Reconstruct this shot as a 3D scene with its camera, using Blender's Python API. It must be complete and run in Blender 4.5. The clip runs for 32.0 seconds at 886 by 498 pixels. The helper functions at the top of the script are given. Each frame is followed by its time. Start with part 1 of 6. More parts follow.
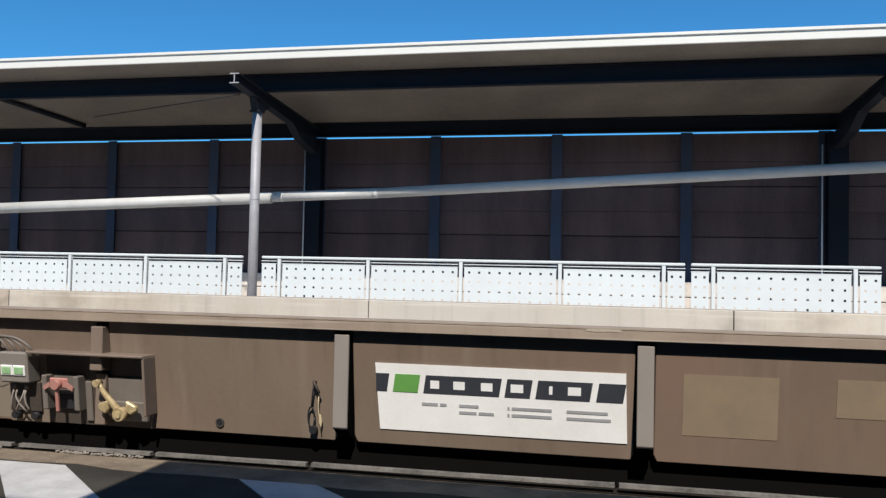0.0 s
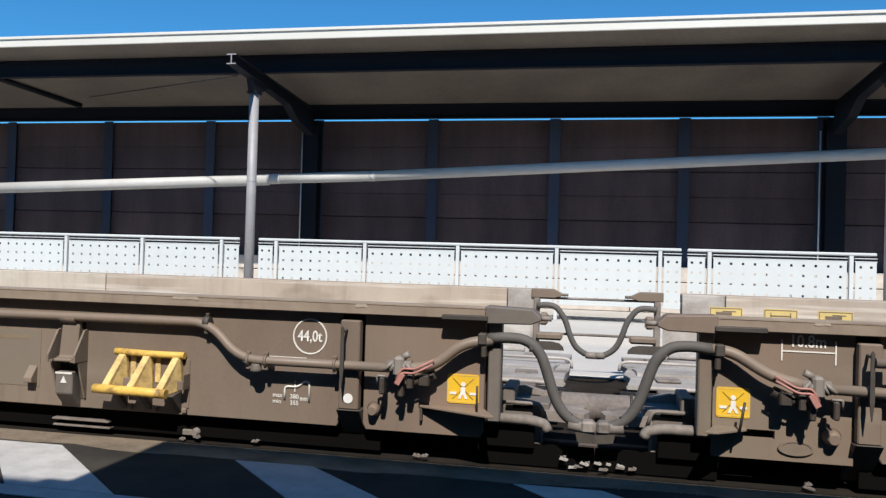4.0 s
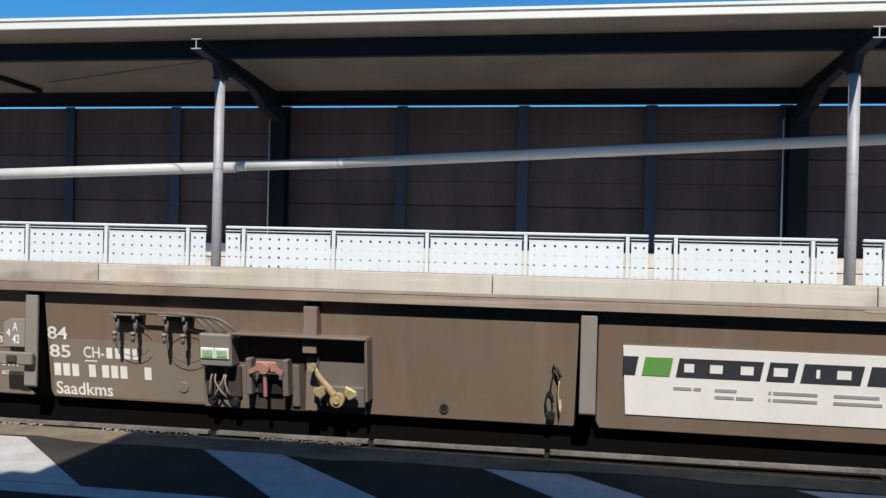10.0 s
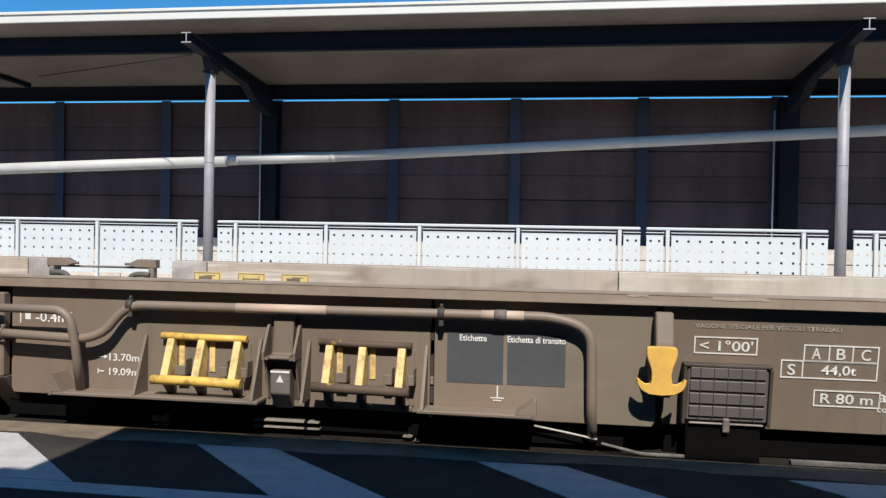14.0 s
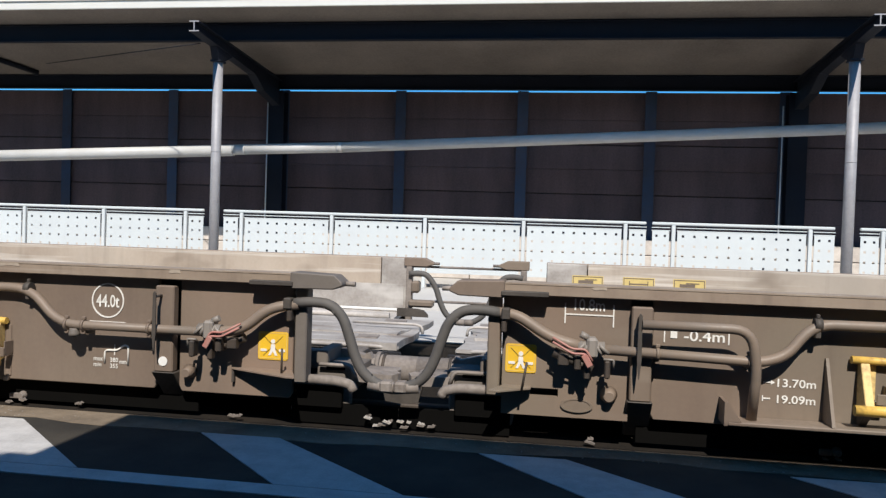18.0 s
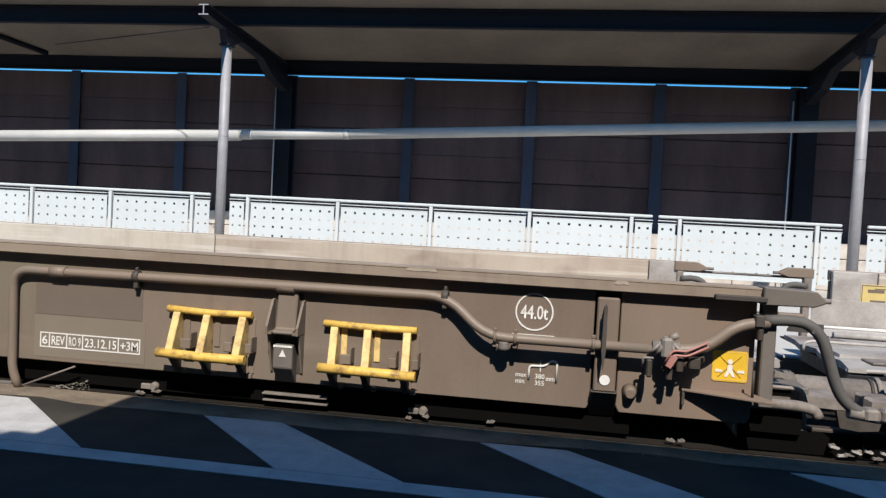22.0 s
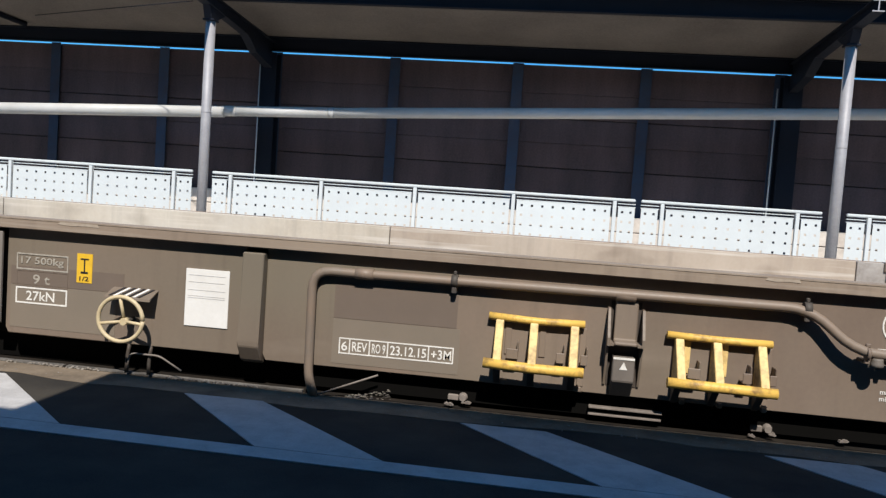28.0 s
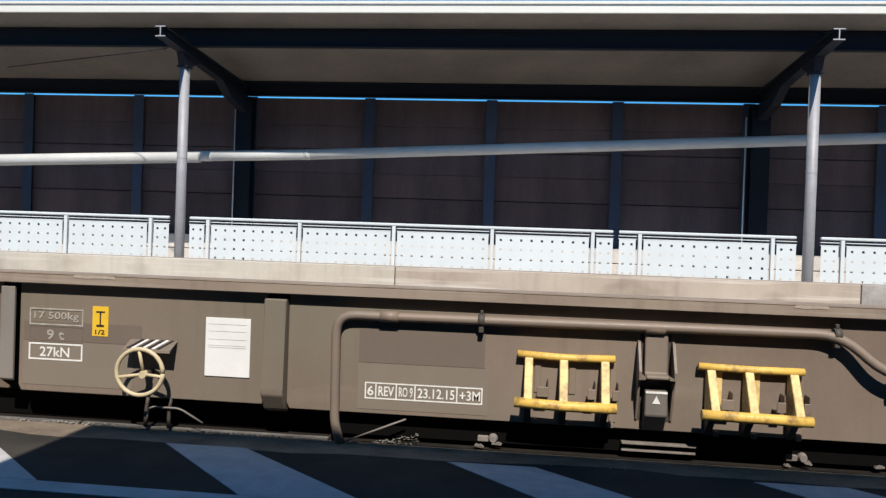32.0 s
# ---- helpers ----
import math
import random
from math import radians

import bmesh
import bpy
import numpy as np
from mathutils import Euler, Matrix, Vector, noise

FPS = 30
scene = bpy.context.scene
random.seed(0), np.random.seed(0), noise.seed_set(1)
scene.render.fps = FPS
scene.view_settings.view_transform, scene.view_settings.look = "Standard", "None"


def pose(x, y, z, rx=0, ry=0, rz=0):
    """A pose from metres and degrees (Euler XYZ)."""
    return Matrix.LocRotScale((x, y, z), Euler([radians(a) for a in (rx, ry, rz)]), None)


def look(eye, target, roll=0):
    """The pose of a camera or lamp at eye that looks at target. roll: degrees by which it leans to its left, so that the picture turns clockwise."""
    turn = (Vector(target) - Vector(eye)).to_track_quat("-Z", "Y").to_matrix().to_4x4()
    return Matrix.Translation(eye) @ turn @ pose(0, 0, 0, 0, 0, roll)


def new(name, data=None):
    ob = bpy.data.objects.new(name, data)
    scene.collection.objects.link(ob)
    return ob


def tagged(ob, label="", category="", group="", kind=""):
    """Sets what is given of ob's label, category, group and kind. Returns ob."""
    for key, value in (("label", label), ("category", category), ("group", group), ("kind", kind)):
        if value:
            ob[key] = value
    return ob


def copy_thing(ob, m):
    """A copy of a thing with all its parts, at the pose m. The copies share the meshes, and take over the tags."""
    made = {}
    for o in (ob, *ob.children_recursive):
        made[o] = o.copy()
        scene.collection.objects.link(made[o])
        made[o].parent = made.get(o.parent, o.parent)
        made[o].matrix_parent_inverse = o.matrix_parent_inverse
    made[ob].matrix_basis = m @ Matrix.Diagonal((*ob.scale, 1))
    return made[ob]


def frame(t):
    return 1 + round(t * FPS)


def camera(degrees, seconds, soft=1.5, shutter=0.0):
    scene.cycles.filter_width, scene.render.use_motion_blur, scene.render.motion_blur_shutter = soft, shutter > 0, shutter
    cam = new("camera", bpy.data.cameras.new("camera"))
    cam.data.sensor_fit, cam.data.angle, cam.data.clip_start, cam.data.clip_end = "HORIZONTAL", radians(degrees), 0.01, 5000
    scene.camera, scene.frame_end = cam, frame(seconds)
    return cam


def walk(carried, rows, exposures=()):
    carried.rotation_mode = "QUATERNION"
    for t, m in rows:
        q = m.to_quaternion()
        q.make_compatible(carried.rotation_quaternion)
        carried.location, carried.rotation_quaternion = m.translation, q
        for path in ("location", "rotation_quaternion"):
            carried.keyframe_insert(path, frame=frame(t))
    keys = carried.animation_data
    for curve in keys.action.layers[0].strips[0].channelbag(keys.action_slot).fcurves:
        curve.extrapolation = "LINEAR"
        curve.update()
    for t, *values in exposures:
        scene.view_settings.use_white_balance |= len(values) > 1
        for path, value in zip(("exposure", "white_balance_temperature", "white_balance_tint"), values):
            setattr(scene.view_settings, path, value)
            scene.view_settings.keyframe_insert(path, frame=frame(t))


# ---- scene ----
# camera: it stands in one place and is turned by hand
EYE = 1.0
cam = camera(59.83, 32.0, soft=1.35)
PATH = [
    (0, pose(0, 0, EYE, 91.92, -1.23, 11.35)),
    (0.5, pose(0, 0, EYE, 91.82, -1.29, 11.24)),
    (1, pose(0, 0, EYE, 91.70, -1.34, 11.48)),
    (1.5, pose(0, 0, EYE, 91.46, -1.24, 10.87)),
    (2, pose(0, 0, EYE, 91.40, -1.53, 10.98)),
    (2.5, pose(0, 0, EYE, 91.53, -1.53, 10.97)),
    (3, pose(0, 0, EYE, 91.46, -1.39, 11.05)),
    (3.5, pose(0, 0, EYE, 90.98, -1.64, 10.73)),
    (4, pose(0, 0, EYE, 90.70, -1.66, 11.11)),
    (4.5, pose(0, 0, EYE, 90.95, -1.86, 10.87)),
    (6.5, pose(0, 0, EYE, 90.48, -1.27, 10.49)),
    (7, pose(0, 0, EYE, 90.43, -1.79, 10.57)),
    (7.5, pose(0, 0, EYE, 89.98, -1.88, 10.62)),
    (8, pose(0, 0, EYE, 89.60, -2.51, 10.50)),
    (8.5, pose(0, 0, EYE, 90.23, -0.52, 8.22)),
    (9, pose(0, 0, EYE, 90.17, -0.27, 9.12)),
    (9.5, pose(0, 0, EYE, 90.12, -0.99, 8.80)),
    (10, pose(0, 0, EYE, 89.80, -1.40, 8.84)),
    (10.5, pose(0, 0, EYE, 89.43, -1.21, 8.75)),
    (11, pose(0, 0, EYE, 89.33, -1.52, 8.92)),
    (11.5, pose(0, 0, EYE, 89.15, -1.95, 8.94)),
    (12, pose(0, 0, EYE, 88.96, -2.11, 9.11)),
    (12.5, pose(0, 0, EYE, 88.85, -2.06, 8.86)),
    (13, pose(0, 0, EYE, 88.69, -1.90, 8.83)),
    (13.5, pose(0, 0, EYE, 88.90, -1.52, 6.81)),
    (14, pose(0, 0, EYE, 89.32, -1.10, 8.28)),
    (14.5, pose(0, 0, EYE, 88.91, -2.16, 8.44)),
    (16.5, pose(0, 0, EYE, 89.17, -1.80, 8.12)),
    (17, pose(0, 0, EYE, 88.84, -2.03, 8.44)),
    (17.5, pose(0, 0, EYE, 88.62, -1.97, 8.68)),
    (18, pose(0, 0, EYE, 88.72, -1.84, 8.68)),
    (18.5, pose(0, 0, EYE, 88.49, -2.00, 8.83)),
    (19, pose(0, 0, EYE, 88.66, -2.16, 8.63)),
    (19.5, pose(0, 0, EYE, 88.35, -2.53, 8.39)),
    (20, pose(0, 0, EYE, 88.63, -2.36, 8.44)),
    (20.5, pose(0, 0, EYE, 88.55, -2.17, 8.42)),
    (21, pose(0, 0, EYE, 88.34, -2.50, 8.66)),
    (21.5, pose(0, 0, EYE, 88.20, -2.64, 8.66)),
    (22, pose(0, 0, EYE, 87.88, -3.03, 9.10)),
    (22.5, pose(0, 0, EYE, 87.77, -3.00, 8.73)),
    (23, pose(0, 0, EYE, 87.86, -2.55, 8.32)),
    (23.5, pose(0, 0, EYE, 87.71, -2.96, 8.49)),
    (24, pose(0, 0, EYE, 87.52, -3.11, 8.37)),
    (24.5, pose(0, 0, EYE, 87.54, -3.14, 8.55)),
    (25, pose(0, 0, EYE, 87.53, -3.16, 8.46)),
    (25.5, pose(0, 0, EYE, 87.28, -3.16, 8.41)),
    (27.5, pose(0, 0, EYE, 86.60, -3.96, 7.89)),
    (28, pose(0, 0, EYE, 86.55, -3.99, 7.90)),
    (28.5, pose(0, 0, EYE, 86.46, -3.89, 7.78)),
    (29, pose(0, 0, EYE, 86.52, -4.02, 7.83)),
    (29.5, pose(0, 0, EYE, 86.48, -4.15, 7.84)),
    (30, pose(0, 0, EYE, 86.48, -4.25, 7.99)),
    (30.5, pose(0, 0, EYE, 86.27, -4.29, 7.95)),
    (31, pose(0, 0, EYE, 86.18, -4.12, 7.76)),
    (31.5, pose(0, 0, EYE, 86.67, -4.01, 7.83)),
    (32, pose(0, 0, EYE, 89.39, -1.99, 6.36)),
]
walk(cam, PATH, exposures=[(0, 0.16), (32, 0.16)])

# where the train has rolled to: seconds and metres along the track
TRAIN = [
    (0, -1.069), (1, 1.699), (2, 4.287), (3, 6.744), (4, 8.971), (5, 11.091),
    (6, 12.978), (7, 14.808), (8, 16.468), (9, 17.961), (10, 19.380), (11, 20.686),
    (12, 21.877), (13, 23.000), (14, 24.025), (15, 24.899), (16, 25.771), (17, 26.567),
    (18, 27.267), (19, 27.915), (20, 28.475), (21, 28.989), (22, 29.435), (23, 29.838),
    (24, 30.193), (25, 30.489), (26, 30.748), (27, 30.973), (28, 31.160), (29, 31.311),
    (30, 31.423), (30.5, 31.455), (31, 31.450), (31.5, 31.421), (32, 31.372),
]
PITCH = 19.09      # length of a wagon over its couplings
SIDE = 3.66        # near flank of the train

# ---- light ----
SUN_WAY = Vector((-0.180, 1.0, -1.115)).normalized()
world = bpy.data.worlds.new("sky")
scene.world = world
world.use_nodes = True
wn = world.node_tree
sky = wn.nodes.new("ShaderNodeTexSky")
sky.sky_type = "NISHITA"
sky.sun_disc = False
sky.sun_elevation = math.asin(-SUN_WAY.z)
sky.sun_rotation = math.pi - 0.178
sky.altitude = 400
sky.air_density = 1.0
sky.dust_density = 0.4
sky.ozone_density = 3.0
deep = wn.nodes.new("ShaderNodeMix")
deep.data_type, deep.blend_type = "RGBA", "MULTIPLY"
deep.inputs[0].default_value = 1.0
deep.inputs[7].default_value = (0.48, 1.42, 1.96, 1)
wn.links.new(sky.outputs[0], deep.inputs[6])
wn.links.new(deep.outputs[2], wn.nodes["Background"].inputs[0])
wn.nodes["Background"].inputs[1].default_value = 0.063
sun_data = bpy.data.lights.new("sun", "SUN")
sun_data.energy = 5.1
sun_data.angle = radians(0.53)
sun_data.color = (1.0, 0.93, 0.845)
sun = new("sun", sun_data)
sun.matrix_world = look((-2, -20, 24), Vector((-2, -20, 24)) + SUN_WAY)


# ---- materials ----
def mat(name, tint, rough=0.6, metal=0.0, other=None, amount=0.5, scale=6.0, fine=60.0, bump=0.15, streak=1.0,
        random_part=0.0, spec=0.4, clean=0.0, grain=0.35, third=None, layers=()):
    """Paint, metal or stone: two tints mixed by coarse and fine noise, with grain in the relief and the gloss."""
    m = bpy.data.materials.new(name)
    m.use_nodes = True
    n, l = m.node_tree.nodes, m.node_tree.links
    b = n["Principled BSDF"]
    b.inputs["Metallic"].default_value = metal
    b.inputs["Specular IOR Level"].default_value = spec
    co = n.new("ShaderNodeTexCoord")
    mp = n.new("ShaderNodeMapping")
    mp.inputs["Scale"].default_value = (1, 1, streak)
    l.new(co.outputs["Object"], mp.inputs[0])
    big, small = n.new("ShaderNodeTexNoise"), n.new("ShaderNodeTexNoise")
    big.inputs["Scale"].default_value, big.inputs["Detail"].default_value = scale, 5
    small.inputs["Scale"].default_value, small.inputs["Detail"].default_value = fine, 4
    big.inputs["Roughness"].default_value = 0.62
    l.new(mp.outputs[0], big.inputs[0])
    l.new(co.outputs["Object"], small.inputs[0])
    add = n.new("ShaderNodeMath")
    add.operation = "MULTIPLY_ADD"
    add.inputs[1].default_value = grain
    l.new(small.outputs[0], add.inputs[0])
    l.new(big.outputs[0], add.inputs[2])
    ramp = n.new("ShaderNodeMapRange")
    ramp.inputs[1].default_value, ramp.inputs[2].default_value = 0.45 + clean, 0.95
    ramp.inputs[3].default_value, ramp.inputs[4].default_value = 0.0, amount
    l.new(add.outputs[0], ramp.inputs[0])
    mix = n.new("ShaderNodeMix")
    mix.data_type = "RGBA"
    mix.inputs[6].default_value = (*tint, 1)
    mix.inputs[7].default_value = (*(other or [c * 0.5 for c in tint]), 1)
    l.new(ramp.outputs[0], mix.inputs[0])
    out = mix.outputs[2]
    layers = list(layers)
    if third:
        # broad fading towards a third tint, and narrow rain streaks
        layers = [((1, 1, 1.4), 0.55, 0.42, 0.66, 0.75, third), ((9, 9, 0.5), 1.6, 0.55, 0.80, 0.35, [c * 0.45 for c in tint])] + layers
    for scale3, size, lo, hi, most, tint3 in layers:
        m3, n3, r3, x3 = n.new("ShaderNodeMapping"), n.new("ShaderNodeTexNoise"), n.new("ShaderNodeMapRange"), n.new("ShaderNodeMix")
        m3.inputs["Scale"].default_value = scale3
        n3.inputs["Scale"].default_value, n3.inputs["Detail"].default_value = size, 3
        r3.inputs[1].default_value, r3.inputs[2].default_value, r3.inputs[4].default_value = lo, hi, most
        x3.data_type = "RGBA"
        x3.inputs[7].default_value = (*tint3, 1)
        l.new(co.outputs["Object"], m3.inputs[0])
        l.new(m3.outputs[0], n3.inputs[0])
        l.new(n3.outputs[0], r3.inputs[0])
        l.new(r3.outputs[0], x3.inputs[0])
        l.new(out, x3.inputs[6])
        out = x3.outputs[2]
    if random_part:
        info, hsv, rr = n.new("ShaderNodeObjectInfo"), n.new("ShaderNodeHueSaturation"), n.new("ShaderNodeMapRange")
        rr.inputs[3].default_value, rr.inputs[4].default_value = 1 - random_part, 1 + random_part
        l.new(info.outputs["Random"], rr.inputs[0])
        l.new(rr.outputs[0], hsv.inputs["Value"])
        l.new(out, hsv.inputs["Color"])
        out = hsv.outputs[0]
    l.new(out, b.inputs["Base Color"])
    rg = n.new("ShaderNodeMapRange")
    rg.inputs[3].default_value, rg.inputs[4].default_value = max(0.05, rough - 0.12), min(1, rough + 0.15)
    l.new(small.outputs[0], rg.inputs[0])
    l.new(rg.outputs[0], b.inputs["Roughness"])
    if bump:
        bp = n.new("ShaderNodeBump")
        bp.inputs["Strength"].default_value, bp.inputs["Distance"].default_value = bump, 0.01
        l.new(add.outputs[0], bp.inputs["Height"])
        l.new(bp.outputs[0], b.inputs["Normal"])
    return m


ASPHALT = mat("asphalt", (0.027, 0.026, 0.025), 0.9, other=(0.085, 0.075, 0.060), amount=0.9, scale=1.6, fine=140, bump=0.6, spec=0.08)
MARKING = mat("road_paint", (0.50, 0.49, 0.475), 0.75, other=(0.26, 0.25, 0.24), amount=0.6, scale=7, fine=120, bump=0.3, clean=0.08, spec=0.05)
CONCRETE = mat("concrete", (0.52, 0.505, 0.48), 0.85, other=(0.43, 0.415, 0.39), amount=0.7, scale=1.2, fine=60, bump=0.3)
EDGING = mat("dusty_sill_paint", (0.215, 0.202, 0.185), 0.85, other=(0.055, 0.050, 0.045), amount=1.0, scale=8, fine=70, bump=0.5)
VERGE = mat("dusty_verge", (0.128, 0.104, 0.079), 0.95, other=(0.29, 0.232, 0.170), amount=0.95, scale=5, fine=150, bump=0.7, spec=0.08)
GRAVEL = mat("gravel", (0.36, 0.33, 0.29), 0.9, other=(0.15, 0.13, 0.11), amount=1.0, scale=25, fine=90, bump=1.0)
TAUPE = mat("wagon_paint", (0.226, 0.175, 0.136), 0.55, other=(0.125, 0.092, 0.072), amount=0.95, scale=1.5, fine=45, bump=0.05, streak=0.45,
            random_part=0.06, grain=0.20, clean=-0.06, third=(0.180, 0.158, 0.118), layers=(((1, 1, 0.45), 0.9, 0.50, 0.66, 0.5, (0.235, 0.165, 0.122)), ((0.5, 1, 2.2), 2.2, 0.60, 0.75, 0.35, (0.29, 0.245, 0.20))))
TAUPE_B = mat("wagon_paint_olive", (0.186, 0.145, 0.110), 0.55, other=(0.118, 0.084, 0.060), amount=0.95, scale=1.1, fine=45, bump=0.05, streak=0.45, random_part=0.05, grain=0.20, clean=-0.06, third=(0.190, 0.128, 0.088), layers=(((1, 1, 0.35), 1.1, 0.50, 0.66, 0.55, (0.225, 0.150, 0.112)), ((5, 1, 0.6), 1.4, 0.60, 0.75, 0.35, (0.25, 0.205, 0.165))))
INNER_PALE = mat("pale_inner_plate", (0.62, 0.58, 0.50), 0.6, other=(0.27, 0.215, 0.16), amount=0.9, scale=1.4, fine=40, bump=0.1, streak=0.5, grain=0.13, clean=-0.09, third=(0.47, 0.45, 0.41), layers=(((0.35, 1, 9), 2.4, 0.56, 0.72, 0.65, (0.66, 0.62, 0.56)), ((1.0, 1, 1.6), 1.5, 0.58, 0.72, 0.40, (0.15, 0.115, 0.085))))
RUST = mat("rust_primer", (0.150, 0.078, 0.058), 0.75, other=(0.085, 0.050, 0.040), amount=0.8, scale=9, fine=60, bump=0.1)
CHIP = mat("paint_chips", (0.42, 0.36, 0.29), 0.6, other=(0.30, 0.24, 0.19), amount=0.9, scale=20, bump=0.05)
WORN_EDGE = mat("worn_beam_edge", (0.36, 0.30, 0.24), 0.75, other=(0.22, 0.17, 0.13), amount=0.9, scale=4, bump=0.05, spec=0.2)
# dark wagon paint; on step legs and stanchion feet it stands for shade
TAUPE_DARK = mat("wagon_paint_dirt_shade", (0.085, 0.073, 0.062), 0.65, other=(0.035, 0.03, 0.026), amount=0.9, scale=5, fine=55, bump=0.1, random_part=0.08)
BEAM = mat("beam_paint", (0.215, 0.163, 0.126), 0.6, other=(0.40, 0.33, 0.25), amount=0.8, scale=3.5, fine=60, bump=0.1, random_part=0.04, grain=0.13, clean=-0.09, third=(0.28, 0.225, 0.175), layers=(((0.3, 1, 12), 2.6, 0.57, 0.72, 0.5, (0.45, 0.40, 0.34)), ((0.8, 1, 1), 1.1, 0.55, 0.70, 0.5, (0.13, 0.095, 0.07))))
INNER = mat("worn_inner_plate", (0.49, 0.42, 0.345), 0.6, other=(0.24, 0.18, 0.135), amount=0.9, scale=1.5, fine=40, bump=0.12, streak=0.5, grain=0.13, clean=-0.09, third=(0.36, 0.33, 0.29), layers=(((0.35, 1, 9), 2.4, 0.56, 0.72, 0.65, (0.66, 0.62, 0.56)), ((1.0, 1, 1.6), 1.5, 0.58, 0.72, 0.60, (0.15, 0.115, 0.085))))
PATCH_A = mat("repainted_patch_light", (0.212, 0.176, 0.138), 0.5, other=(0.16, 0.14, 0.11), amount=0.5, scale=5, bump=0.04, grain=0.13, clean=-0.09)
PATCH_B = mat("repainted_patch_brown", (0.165, 0.130, 0.105), 0.5, other=(0.12, 0.095, 0.075), amount=0.5, scale=5, bump=0.04, grain=0.13, clean=-0.09)
PATCH_C = mat("faded_patch_ochre", (0.250, 0.187, 0.122), 0.6, other=(0.165, 0.133, 0.095), amount=0.9, scale=5, bump=0.04, grain=0.13, clean=-0.09)
PATCH_D = mat("label_field_grey", (0.085, 0.09, 0.098), 0.5, other=(0.06, 0.06, 0.065), amount=0.6, scale=8, bump=0.03)
GREY_STEEL = mat("bare_steel", (0.285, 0.250, 0.222), 0.7, 0.0, other=(0.085, 0.070, 0.060), amount=0.9, scale=5, fine=50, bump=0.15, random_part=0.1)
PLATE = mat("worn_end_plate", (0.44, 0.415, 0.39), 0.55, 0.05, other=(0.20, 0.175, 0.155), amount=0.8, scale=4, fine=50, bump=0.12, layers=(((0.5, 3, 1), 5, 0.56, 0.70, 0.6, (0.62, 0.60, 0.57)), ((1, 1, 1), 2.2, 0.60, 0.70, 0.7, (0.16, 0.12, 0.095))))
BARE = mat("rubbed_steel", (0.52, 0.49, 0.455), 0.6, 0.05, other=(0.27, 0.24, 0.215), amount=0.8, scale=12, fine=60, bump=0.1)
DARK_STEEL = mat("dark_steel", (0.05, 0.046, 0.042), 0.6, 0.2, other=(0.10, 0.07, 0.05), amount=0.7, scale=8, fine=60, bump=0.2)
PIPE_PAINT = mat("pipe_paint", (0.19, 0.158, 0.128), 0.5, other=(0.28, 0.19, 0.13), amount=0.55, scale=4, fine=50, bump=0.08)
PRIMER = mat("pipe_primer", (0.48, 0.33, 0.24), 0.6, other=(0.55, 0.48, 0.4), amount=0.8, scale=6, bump=0.05)
RUBBER = mat("hose_rubber", (0.085, 0.080, 0.075), 0.7, other=(0.13, 0.12, 0.11), amount=0.7, scale=10, bump=0.1)
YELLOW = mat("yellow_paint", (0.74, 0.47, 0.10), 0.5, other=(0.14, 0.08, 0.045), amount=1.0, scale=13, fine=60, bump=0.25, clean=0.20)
# paler copy of the yellow: sunlight on the gussets put into the colour, worn brown
YELLOW_LIT = mat("yellow_upright_lit", (0.76, 0.56, 0.23), 0.5, other=(0.26, 0.16, 0.08), amount=0.9, scale=14, fine=60, bump=0.15, clean=0.16)
YELLOW_WORN = mat("worn_yellow_paint", (0.10, 0.07, 0.05), 0.7, other=(0.6, 0.4, 0.05), amount=1.0, scale=9, fine=40, bump=0.15, clean=0.30)
ORANGE = mat("hook_orange", (0.78, 0.46, 0.10), 0.45, other=(0.5, 0.3, 0.1), amount=0.6, scale=12, bump=0.06, clean=0.1)
STICKER = mat("yellow_sticker", (0.80, 0.50, 0.03), 0.4, other=(0.55, 0.33, 0.06), amount=0.5, scale=10, bump=0.02)
SIGN_YELLOW = mat("yellow_plate", (0.64, 0.50, 0.19), 0.5, other=(0.45, 0.35, 0.16), amount=0.7, scale=12, bump=0.04)
LETTER = mat("white_stencil", (0.82, 0.81, 0.77), 0.6, other=(0.48, 0.45, 0.40), amount=0.6, scale=18, fine=120, bump=0.02)
LETTER_FADED = mat("faded_stencil", (0.46, 0.43, 0.37), 0.6, other=(0.19, 0.165, 0.135), amount=0.8, scale=20, fine=120, bump=0.02)
WHITE = mat("white_plate", (0.80, 0.80, 0.78), 0.45, other=(0.6, 0.58, 0.54), amount=0.5, scale=5, bump=0.02)
BLACK = mat("black_print", (0.022, 0.022, 0.025), 0.5, amount=0.3, bump=0.0)
BLUEBLACK = mat("sign_anthracite", (0.030, 0.034, 0.042), 0.45, other=(0.05, 0.05, 0.06), amount=0.6, bump=0.0)
GREEN = mat("sign_green", (0.13, 0.33, 0.075), 0.45, other=(0.10, 0.26, 0.06), amount=0.6, bump=0.0)
GREYPRINT = mat("grey_print", (0.34, 0.34, 0.35), 0.5, bump=0.0)
RED = mat("red_paint", (0.46, 0.11, 0.075), 0.5, other=(0.30, 0.10, 0.08), amount=0.8, scale=14, bump=0.05)
PINK = mat("faded_red_lever", (0.42, 0.165, 0.14), 0.5, other=(0.35, 0.22, 0.18), amount=0.8, scale=14, bump=0.08)
BRASS = mat("brass_yellow_lever", (0.62, 0.50, 0.27), 0.4, 0.2, other=(0.22, 0.15, 0.08), amount=1.0, scale=16, bump=0.06)
CREAM = mat("cream_paint", (0.62, 0.52, 0.33), 0.5, other=(0.42, 0.33, 0.2), amount=0.7, scale=14, bump=0.05)
